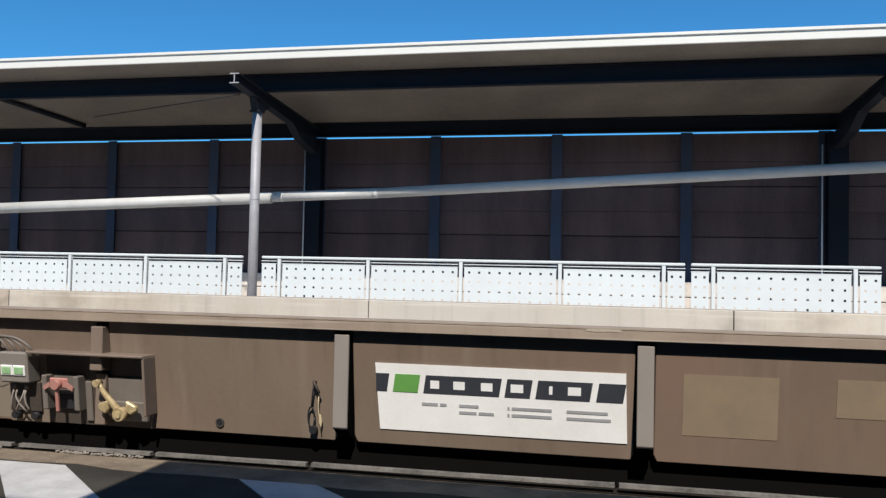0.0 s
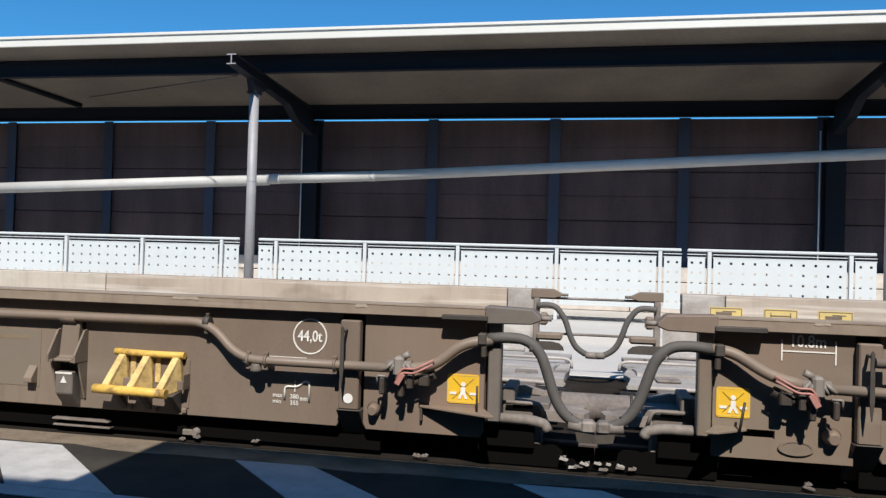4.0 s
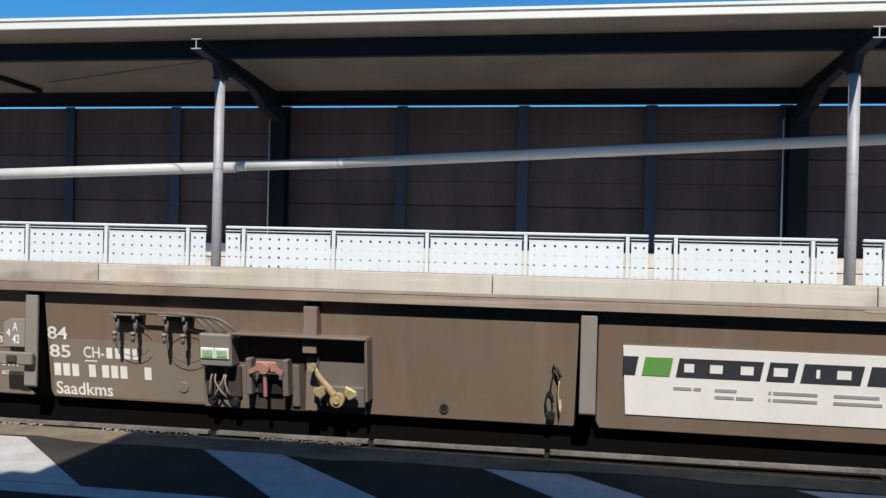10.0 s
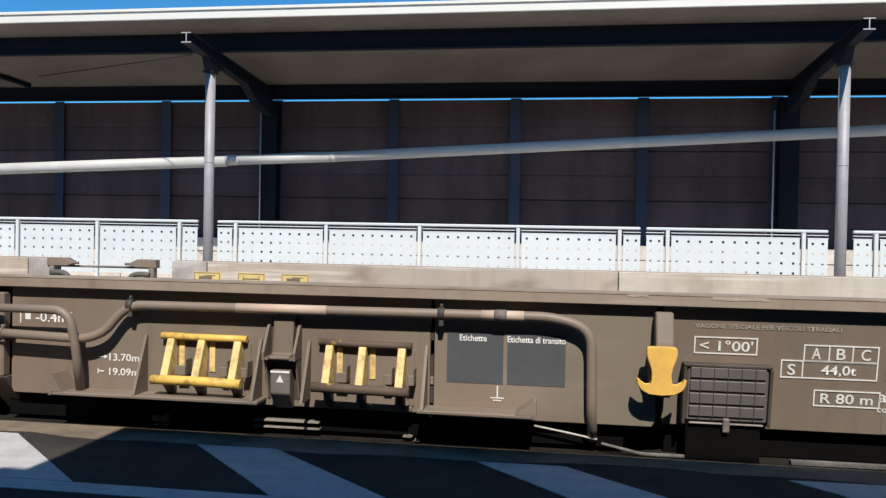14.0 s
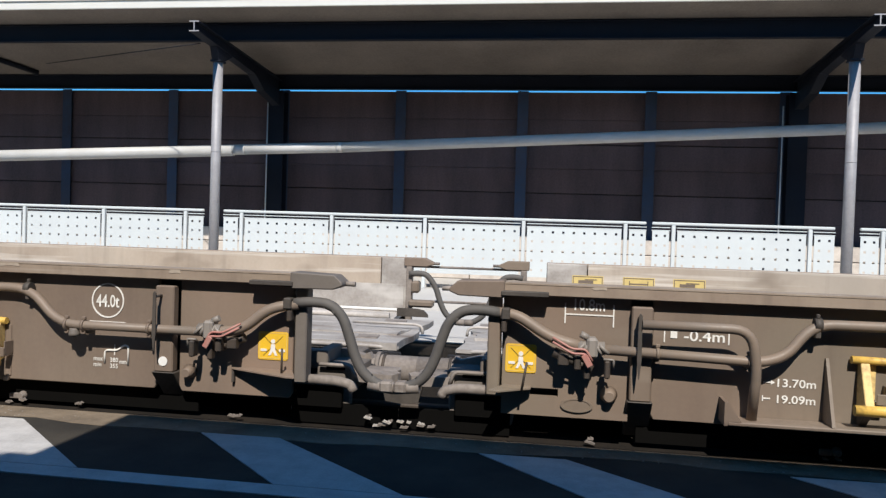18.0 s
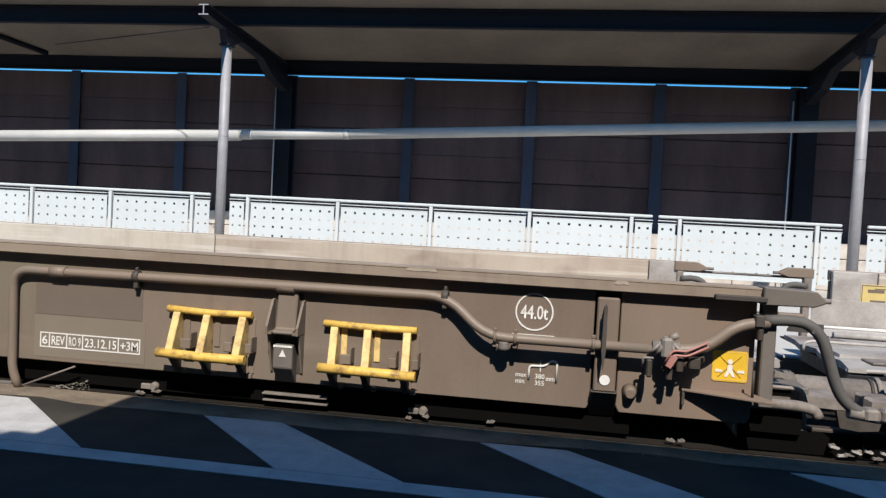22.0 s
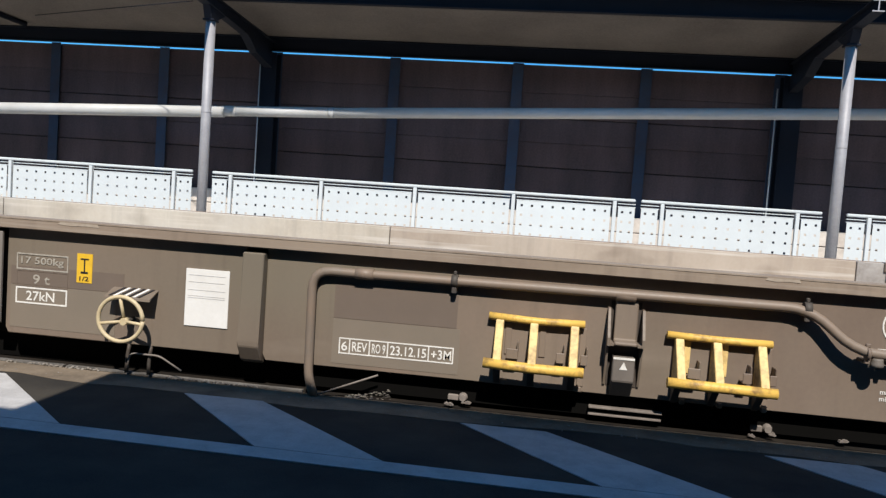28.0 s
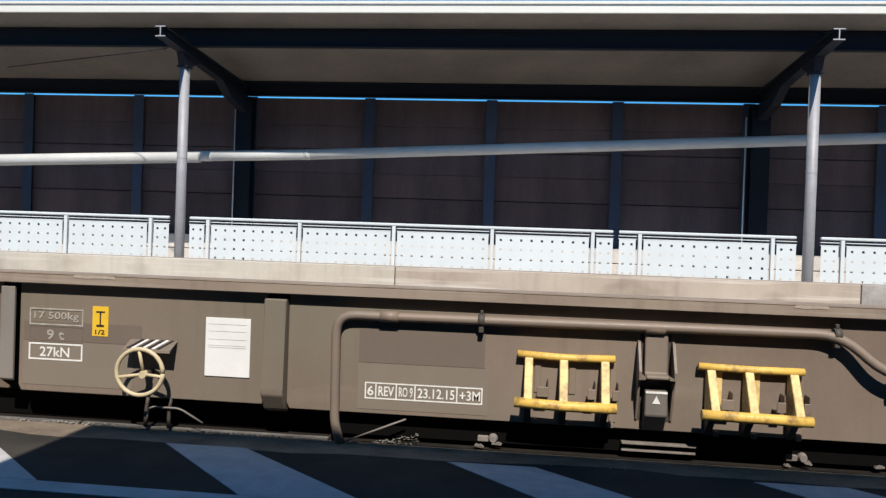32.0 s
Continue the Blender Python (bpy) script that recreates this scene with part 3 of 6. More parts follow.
part("wall_core", boxes("wall_core", [(-34, 26, WALL_Y + 0.06, WALL_Y + 0.10, 0.13, 3.62)], 0), BLACK, wall)
for i in range(26):
    for z in (0.13, 0.41, 0.69):
        x = -34 + i * 2.31 + (0.6 if z == 0.41 else 0)
        part("plinth_stone", once_p, PLINTH, wall, "", Matrix.Translation((x, WALL_Y - 0.20, z)))

# unseen roof and wall added behind the camera; the roof's shade lies on the asphalt
solid("canopy_yard", boxes("canopy_yard", [(-1.676, 26, -3.0, 0.902, 3.00, 3.12), (-1.79, -1.677, -3.0, 0.16, 3.00, 3.12)], 0.01), ROOF, "unseen flat roof added to shade the asphalt", "canopy")
solid("wall_yard", boxes("wall_yard", [(-26, 26, -3.3, -3.0, 0, 6.6)], 0), RENDER, "unseen plain wall added to close the yard", "wall")

# ---- the wagons ----
S0, S1 = -8.44, 9.64       # ends of the near flank
FAR = 2.72                 # inner face of the far flank
RAILTOP = 0.03
MESH = {}


def once(key, make):
    """Alike pieces share one mesh."""
    if key not in MESH:
        MESH[key] = make()
    return MESH[key]


def wagon_body(w):
    # flank plates between the ribs, each bay a little proud of the frame behind
    bays = [(-8.43, -7.84, 0.145, 0.724), (-7.74, -5.52, 0.160, 0.724), (-5.50, -4.46, 0.150, 0.724), (-4.43, -3.05, 0.168, 0.724), (-2.965, -1.535, 0.168, 0.724), (-1.465, -0.205, 0.17, 0.724),
            (-0.115, 1.245, 0.17, 0.724), (1.335, 2.665, 0.17, 0.724), (2.755, 4.155, 0.17, 0.724), (4.245, 5.545, 0.165, 0.724), (5.655, 8.90, 0.152, 0.724), (9.02, 9.62, 0.147, 0.724)]
    for a, b, z0, z1 in bays:
        k = 0.016
        if a == -8.43:
            part("side_panel", once(("bay", a), lambda: boxes("side_panel", [
                (a, -8.295, 0, 0.03, z0, z1), (-8.163, b, 0, 0.03, z0, z1), (-8.295, -8.163, 0, 0.03, z0, 0.238), (-8.295, -8.163, 0, 0.03, 0.276, z1)], 0)), TAUPE, w, "end panel with an oblong slot")
            continue
        part("side_panel", once(("bay", a), lambda: prism("side_panel", [(a + k, z0), (b - k, z0), (b, z0 + 0.03), (b, z1), (a, z1), (a, z0 + 0.03)], 0, 0.03, 0.004)), TAUPE_B if -3 < a < 4 else TAUPE, w)
    part("inner_web", once("web", lambda: boxes("inner_web", [(S0, S1, 0.11, 0.125, 0.19, 0.716)], 0)), DARK_STEEL, w, "dark web behind the side panels")
    part("top_beam", once("beam", lambda: boxes("top_beam", [(S0 - 0.02, S1 + 0.02, -0.053, 0.10, 0.716, 0.768)], 0.004)), BEAM, w, "worn brown top beam of the near flank")
    part("wear_strip", once("wear", lambda: boxes("wear_strip", [(S0, S1, -0.0555, 0.09, 0.7665, 0.7735)], 0)), WORN_EDGE, w, "rubbed bare top edge")
    # low sill under the middle of the flank, in lengths, its front end bent up, with grit caught along it
    for a, b in ((-3.85, -2.05), (-2.005, -1.215), (-1.185, -0.352), (-0.326, 1.16), (1.18, 3.02), (3.04, 4.56), (4.58, 5.86)):
        za, zb, h = (0.0, 0.0, 0.012) if a > 3 else (0.006 + 0.0052 * (min(a, 2.6) + 3.85), 0.006 + 0.0052 * (min(b, 2.6) + 3.85), 0.017)
        part("sill", once(("sill", a), lambda: prism("sill", [(a, za), (b, zb), (b, zb + h), ((a + b) / 2, (za + zb) / 2 + h - 0.0015), (a, za + h + 0.001)], 0.028, 0.060, 0)), EDGING, w, "dusty lower sill")
    part("sill_nose", once("sillnose", lambda: tube("sill_nose", [(-4.70, 0.035, 0.054), (-4.585, 0.035, 0.030), (-4.52, 0.035, 0.014), (-4.14, 0.035, 0.014)], (0.007, 0.010), 8, 0.04)), EDGING, w, "bent front end of the sill")
    # well and skirt: the shade under the flank is put into their black
    part("cover_well", once("well", lambda: boxes("cover_well", [(-4.32, -3.99, 0.02, 0.10, 0.004, 0.19)], 0.004)), SHADE_BLACK, w, "shade-black well under the equipment cover")
    part("sill_back", once("sillback", lambda: boxes("sill_back", [(-4.4, 5.9, 0.14, 0.16, 0.01, 0.19)], 0)), SHADE_BLACK, w, "under-frame skirt coloured black as shade")

    def grit():
        rq, bm = random.Random(17), bmesh.new()
        for i in range(640):
            a, b = rq.choice(((-3.25, -2.5), (-2.6, -1.25), (-2.1, -1.25), (2.3, 3.1), (3.6, 5.8), (4.2, 5.8)))
            x = rq.uniform(a, b)
            if math.sin(x * 7.3) < -0.35:
                continue
            r = rq.uniform(0.003, 0.0085)
            mx = Matrix.Translation((x, 0.022 + rq.uniform(-0.012, 0.004), 0.004 + (0.0052 * (min(x, 2.6) + 3.85) * 0.6 if x < 3 else 0.003) + rq.uniform(-0.004, 0.006))) @ Matrix.Diagonal((r, r, r * 0.8, 1))
            bmesh.ops.create_icosphere(bm, subdivisions=1, radius=1, matrix=mx)
        for i in range(90):
            x, r = rq.uniform(6.08, 6.31), rq.uniform(0.0015, 0.004)
            mx = Matrix.Translation((x, 0.03 + rq.uniform(-0.02, 0.02), rq.uniform(0.0, 1.0) * (x - 6.06) * 0.26)) @ Matrix.Diagonal((r * 2.4, r, r * 0.7, 1))
            bmesh.ops.create_icosphere(bm, subdivisions=1, radius=1, matrix=mx)
        return finish(bm, "grit")
    tagged(part("grit", once("grit", grit), GRAVEL, w, "pale lumps of grit caught along the sill"), "pale lumps of grit caught along the sill", kind="stuff")
    # far flank: its inner face, in plates
    seams = [-8.28, -7.95, -4.42, -0.86, 2.12, 5.70, 9.42, 9.68]
    for a, b in zip(seams, seams[1:]):
        part("far_flank_plate", once(("far", a), lambda: boxes("far_flank_plate", [(a + 0.004, b - 0.004, FAR, FAR + 0.05, 0.30, 0.768)], 0.004)),
             PLATE if b - a < 0.5 else INNER if a > 5 or a < -5 else INNER_PALE, w, "scuffed pale inner face of the far flank" if b - a > 0.5 else "bare grey end plate")
    part("far_top_beam", once("fbeam", lambda: boxes("far_top_beam", [(-8.28, 9.68, FAR + 0.052, FAR + 0.13, 0.69, 0.772)], 0.006)), BEAM, w)
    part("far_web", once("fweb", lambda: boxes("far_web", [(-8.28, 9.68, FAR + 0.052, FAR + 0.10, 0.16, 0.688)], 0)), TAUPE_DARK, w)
    part("near_inner_plate", once("nin", lambda: boxes("near_inner_plate", [(S0, S1, 0.127, 0.15, 0.32, 0.698)], 0)), INNER, w)
    part("deck", once("deck", lambda: boxes("deck", [(S0 + 1.28, S1 - 1.28, 0.10, FAR - 0.004, 0.28, 0.32)], 0.004)), GREY_STEEL, w, "worn steel deck plate")
    rg = random.Random(31)
    for i in range(9):
        x, n = rg.uniform(S0 + 0.2, S1 - 0.6), rg.uniform(0.04, 0.32)
        z = rg.uniform(0.745, 0.758)
        part("paint_chip", once(("chip", i), lambda: prism("paint_chip", [(x, z + 0.008), (x + n * 0.3, z + 0.003), (x + n * 0.7, z + 0.007), (x + n, z + 0.004), (x + n * 0.96, 0.7665), (x + 0.01, 0.7665)], -0.0552, -0.0535)), CHIP, w, "pale chipped paint")
    # ribs
    for s, wd, zb in ((-3.01, 0.07, 0.225), (-0.16, 0.075, 0.24), (1.29, 0.075, 0.24), (2.71, 0.075, 0.228), (4.20, 0.075, 0.228)):
        rb = part("rib", once(("rib", s), lambda: prism("rib", [(-0.035, 0.695), (-0.018, 0.695), (-0.018, zb - 0.012), (-0.035, zb)], s - wd / 2, s + wd / 2, 0.003, "x")), RIB_GREY, w)
        # the web's black stands for the shade behind the rib
        part("rib_web", once(("ribweb", s), lambda: prism("rib_web", [(-0.017, 0.695), (0.105, 0.695), (0.105, zb - 0.09), (-0.017, zb - 0.012)], s - wd / 2 + 0.004, s + wd / 2 - 0.004, 0, "x")), SHADE_BLACK, rb, "web behind the rib coloured black as shade")
    part("rib", once("rib5", lambda: prism("rib", [(-0.050, 0.69), (0.03, 0.69), (0.03, 0.13), (-0.015, 0.15), (-0.064, 0.225), (-0.066, 0.25)], 5.545, 5.655, 0.005, "x")), TAUPE, w)
    part("rib", once("rib6", lambda: boxes("rib", [(-1.535, -1.465, -0.05, 0.10, 0.46, 0.69), (-1.53, -1.47, -0.0, 0.10, 0.17, 0.44)], 0.004)), TAUPE, w)


def slotted_bar(w, s0, s1, offset):
    """A boxed stanchion with a tapered blade hanging before it, near each end of the flank."""
    bar = part("stanchion", boxes("stanchion", [(s0, s1, -0.055, 0.0, 0.25, 0.685)], 0.006), TAUPE, w, "boxed steel stanchion")
    m = (s0 + s1) / 2 + offset
    # the foot's dark colour stands for the shade below the stanchion
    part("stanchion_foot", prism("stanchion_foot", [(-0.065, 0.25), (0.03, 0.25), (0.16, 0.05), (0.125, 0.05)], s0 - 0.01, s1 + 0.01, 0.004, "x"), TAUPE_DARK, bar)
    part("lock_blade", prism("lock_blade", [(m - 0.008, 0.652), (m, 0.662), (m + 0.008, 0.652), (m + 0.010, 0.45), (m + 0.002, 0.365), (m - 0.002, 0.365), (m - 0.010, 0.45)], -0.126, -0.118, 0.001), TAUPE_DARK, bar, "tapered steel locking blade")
    part("blade_pivot", tube("blade_pivot", [(m, -0.118, 0.635), (m, -0.055, 0.635)], 0.007, 8), TAUPE_DARK, bar)


def ladder(w, x0, x1, top, bottom, material, upright, lean=0.0, bent=0.0, flange=None):
    """Yellow step: two round rails on three wedge-shaped gussets that stand off the flank, with hooks between them."""
    key = material.name
    low = bottom + 0.036
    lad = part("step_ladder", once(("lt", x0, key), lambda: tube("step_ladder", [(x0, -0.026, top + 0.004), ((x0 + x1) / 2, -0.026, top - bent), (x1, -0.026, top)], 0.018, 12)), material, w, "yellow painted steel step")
    part("lower_rung", once(("lb", x0, key), lambda: tube("lower_rung", [(x0 + lean - 0.008, -0.108, low), ((x0 + x1) / 2 + lean, -0.108, low - bent * 1.5), (x1 + lean + 0.005, -0.108, low - 0.006)], 0.024, 12)), material, lad)
    for f in (0.12, 0.48, 0.90):
        x = x0 + (x1 - x0) * f

        def gusset_mesh():
            bm = bmesh.new()
            ring = ((-0.036, top, 0.0), (-0.120, low + 0.004, lean), (-0.100, low - 0.022, lean), (-0.004, low, 0.0), (0.0, top - 0.012, 0.0))
            v = [[bm.verts.new((x + d + q, y, z)) for y, z, q in ring] for d in (-0.019, 0.019)]
            n = len(ring)
            bm.faces.new(v[0])
            bm.faces.new(v[1][::-1])
            for i in range(n):
                bm.faces.new((v[0][i], v[1][i], v[1][(i + 1) % n], v[0][(i + 1) % n]))
            return finish(bm, "gusset", 0.003)
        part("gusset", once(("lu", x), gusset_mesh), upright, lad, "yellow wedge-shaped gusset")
        # leg below the rung: its shade is put into the dark colour
        part("gusset_foot", once(("lh", x), lambda: prism("gusset_foot", [(-0.098, low - 0.020), (-0.070, low - 0.015), (0.0, low - 0.003), (0.0, bottom - 0.080)], x - 0.016, x + 0.016, 0.002, "x")), TAUPE_DARK, lad, "lower leg of the step, darkened as shade")
        part("gusset_flange", once(("lf", x), lambda: boxes("gusset_flange", [(x + 0.028, x + 0.058, -0.006, 0, low + 0.030 if f < 0.8 else bottom - 0.055, top - 0.022)], 0.002)), TAUPE if f > 0.8 else flange or upright, lad)
        part("flange_foot", once(("lg", x), lambda: boxes("flange_foot", [(x + 0.024, x + 0.050, -0.022, 0, bottom - 0.080, bottom - 0.055)], 0.004)), TAUPE, lad)
    mid = bottom + (top - bottom) * 0.42
    for f, wd in ((0.27, 0.028), (0.77, 0.020), (1.01, 0.016)):
        x = x0 + (x1 - x0) * f
        part("step_hook", once(("lk", x), lambda: boxes("step_hook", [
            (x - wd, x + wd, -0.075, -0.067, mid - 0.045, mid + 0.004), (x - wd, x + wd, -0.067, 0.0, mid - 0.045, mid - 0.037),
            (x + wd - 0.007, x + wd, -0.067, 0.0, mid - 0.037, mid + 0.035)], 0.003)), TAUPE, lad, "folded steel hook")


def step_box(w, s):
    """Open pressed seat between two cheeks over a small box with a white arrow, at the bogie pivot."""
    st = part("pivot_bracket", prism("pivot_bracket", [(-0.012, 0.625), (-0.030, 0.620), (-0.042, 0.425), (-0.095, 0.420), (-0.095, 0.402), (0.0, 0.402), (0.0, 0.625)], s - 0.052, s + 0.052, 0.006, "x"), TAUPE, w, "pressed steel seat bracket")
    for d in (-0.078, 0.078):
        part("cheek", prism("cheek", [(0.0, 0.570), (-0.030, 0.565), (-0.105, 0.440), (-0.105, 0.402), (0.0, 0.402)], s + d - 0.006, s + d + 0.006, 0, "x"), TAUPE, st)
        part("side_strip", prism("side_strip", [(0.0, 0.400), (-0.075, 0.400), (-0.012, 0.205), (0.0, 0.205)], s + d - 0.005, s + d + 0.005, 0, "x"), TAUPE, st)
        part("seat_lip", boxes("seat_lip", [(min(s + d * 0.68, s + d * 0.92), max(s + d * 0.68, s + d * 0.92), -0.100, -0.002, 0.403, 0.414)], 0), TAUPE, st)
    ab = part("arrow_box", prism("arrow_box", [(-0.075, 0.350), (-0.075, 0.236), (0.0, 0.150), (0.0, 0.350)], s - 0.050, s + 0.050, 0.005, "x"), DULL, st, "grey steel box with a white arrow")
    part("box_edge", boxes("box_edge", [(s - 0.048, s + 0.048, -0.078, -0.0755, 0.338, 0.348)], 0), LETTER, ab, "worn white top edge")
    part("arrow", prism("arrow", [(s - 0.018, 0.292), (s + 0.018, 0.292), (s, 0.328)], -0.078, -0.0755), LETTER, ab, "white painted arrow")
    # flat dark plate for the shade between the cheeks
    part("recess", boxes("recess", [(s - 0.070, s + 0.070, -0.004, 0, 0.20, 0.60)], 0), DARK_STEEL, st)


def hose(points, name, parent, r=0.023, label="dark rubber brake hose"):
    h = part(name, tube(name, points, r, 12, 0.16), RUBBER, parent, label)
    return h


def clip(w, s, z, y=-0.055):
    c = part("pipe_clip", tube("pipe_clip", [(s - 0.016, y, z), (s + 0.016, y, z)], 0.030, 12), TAUPE_DARK, w)
    part("clip_bolt", boxes("clip_bolt", [(s - 0.012, s + 0.012, y - 0.015, 0.0, z - 0.060, z - 0.028)], 0.004), TAUPE_DARK, c)
    part("clip_nut", boxes("clip_nut", [(s - 0.008, s + 0.008, y - 0.01, y + 0.01, z + 0.028, z + 0.048)], 0.004), TAUPE_DARK, c)


def ring_clamp(w, s, z, y=-0.083):
    """A strap bent round the pipe, bolted above and below to a stub on the flank."""
    c = part("pipe_clamp", tube("pipe_clamp", [(s - 0.007, y, z), (s + 0.007, y, z)], 0.0295, 14), TAUPE, w, "bent steel pipe strap")
    part("clamp_stub", boxes("clamp_stub", [(s - 0.012, s + 0.012, y + 0.012, 0.0, z - 0.046, z - 0.030)], 0.003), TAUPE_DARK, c)
    for dz in (0.036, -0.038):
        part("clamp_nut", boxes("clamp_nut", [(s - 0.010, s + 0.010, y - 0.008, y + 0.010, z + dz - 0.008, z + dz + 0.008)], 0.003), TAUPE, c)


def stop_valve(w, s, z, d):
    """Brake stop valve with its bent red lever and the drain cocks under it."""
    v = part("stop_valve", tube("stop_valve", [(s - 0.06, -0.055, z), (s + 0.06, -0.055, z)], 0.031, 12), RIB_GREY, w, "brake stop valve", Matrix.Translation((0, -0.028, 0.004)))
    for a in (-0.05, -0.025, 0.03, 0.055):
        part("valve_ring", tube("valve_ring", [(s + a - 0.005, -0.055, z - a * 0.1), (s + a + 0.005, -0.055, z + a * 0.1)], 0.038, 12), RIB_GREY, v)
    part("valve_body", boxes("valve_body", [(s - 0.022, s + 0.028, -0.10, -0.015, z - 0.045, z + 0.05)], 0.012), RIB_GREY, v)
    part("valve_cap", tube("valve_cap", [(s + d * 0.015, -0.06, z + 0.045), (s + d * 0.05, -0.06, z + 0.062)], 0.016, 8), RIB_GREY, v)
    for o, y in ((0.0, -0.118), (0.018, -0.100)):
        part("lever", tube("lever", [(s - d * 0.005, y, z - 0.072 + o), (s + d * 0.025, y, z - 0.02 + o), (s + d * 0.085, y, z - 0.022 + o), (s + d * 0.175, y + 0.006, z + 0.026 + o)], 0.0055, 8, 0.02), PINK, v, "bent red lever")
    part("lever_grip", boxes("lever_grip", [(-0.03, 0.03, -0.004, 0.004, -0.013, 0.013)], 0.002), PINK, v, "", Matrix.Translation((s + d * 0.02, -0.125, z - 0.05)) @ Matrix.Rotation(-d * 1.05, 4, "Y"))
    for a, b, y0, y1, z0, z1 in ((-0.085, -0.06, -0.11, -0.05, 0.13, 0.05), (0.005, 0.03, -0.10, -0.05, 0.14, 0.04), (0.045, 0.075, -0.10, -0.05, 0.10, 0.03), (0.10, 0.15, -0.09, -0.04, 0.085, 0.03)):
        part("drain_cock", boxes("drain_cock", [(s + d * a, s + d * b, y0, y1, z - z0, z - z1)], 0.006), DARK_STEEL, v)
    # dark tube shaped as the shadow that lever and pipe cast on the flank
    part("dummy_coupling", tube("dummy_coupling", [(s - d * 0.01, -0.035, z - 0.10), (s + d * 0.06, -0.03, z - 0.075), (s + d * 0.17, -0.03, z - 0.03)], 0.024, 8, 0.03), DARK_STEEL, v, "dark tube in place of the lever's shadow")
    part("pipe_hook", tube("pipe_hook", [(s - d * 0.10, -0.08, z - 0.09), (s - d * 0.10, -0.09, z - 0.045), (s - d * 0.055, -0.09, z - 0.045)], 0.006, 6, 0.01), RIB_GREY, v)


def soft_plate(name, x0, x1, z0, z1, r, y0, y1):
    """A thin plate with rounded corners."""
    out = []
    for cx, cz, q in ((x1 - r, z1 - r, 0.0), (x0 + r, z1 - r, 0.5), (x0 + r, z0 + r, 1.0), (x1 - r, z0 + r, 1.5)):
        out += [(cx + r * math.cos((q + k / 8) * math.pi), cz + r * math.sin((q + k / 8) * math.pi)) for k in range(5)]
    return prism(name, out, y0, y1)


def sticker(w, x0, x1, z0, z1, y=-0.004):
    """Yellow warning plate with a crossed-out figure drawn in plain strokes."""
    st = part("warning_plate", soft_plate("warning_plate", x0, x1, z0, z1, 0.012, y, 0.0), STICKER, w, "yellow warning plate with a white crossed mark")
    cx, cz, r = (x0 + x1) / 2, (z0 + z1) / 2, (x1 - x0) * 0.32
    part("plate_border", frame_box("plate_border", x0 + 0.006, x1 - 0.006, z0 + 0.006, z1 - 0.006, 0.0022, y - 0.0012), SIGN_YELLOW, st)
    for a in (-1, 1):
        part("cross_stroke", prism("cross_stroke", [(cx - r - 0.0013, cz - a * r), (cx - r + 0.0013, cz - a * r), (cx + r + 0.0013, cz + a * r), (cx + r - 0.0013, cz + a * r)], y - 0.002, y), BLACK, st)
    part("mark", prism("mark", [(cx - 0.010, cz + 0.008), (cx + 0.010, cz + 0.008), (cx + 0.012, cz - 0.02), (cx + 0.024, cz - 0.048), (cx + 0.012, cz - 0.048), (cx, cz - 0.026), (cx - 0.012, cz - 0.048), (cx - 0.024, cz - 0.048), (cx - 0.012, cz - 0.02)], y - 0.003, y - 0.0005), LETTER, st)
    part("mark", disc("mark", cx, cz + 0.022, 0.011, y - 0.003, y - 0.0005, 12), LETTER, st)
    for a in (x0 + 0.014, x1 - 0.045):
        part("band", boxes("band", [(a, a + 0.031, y - 0.003, y - 0.0005, cz - 0.028, cz - 0.016)], 0), LETTER, st)


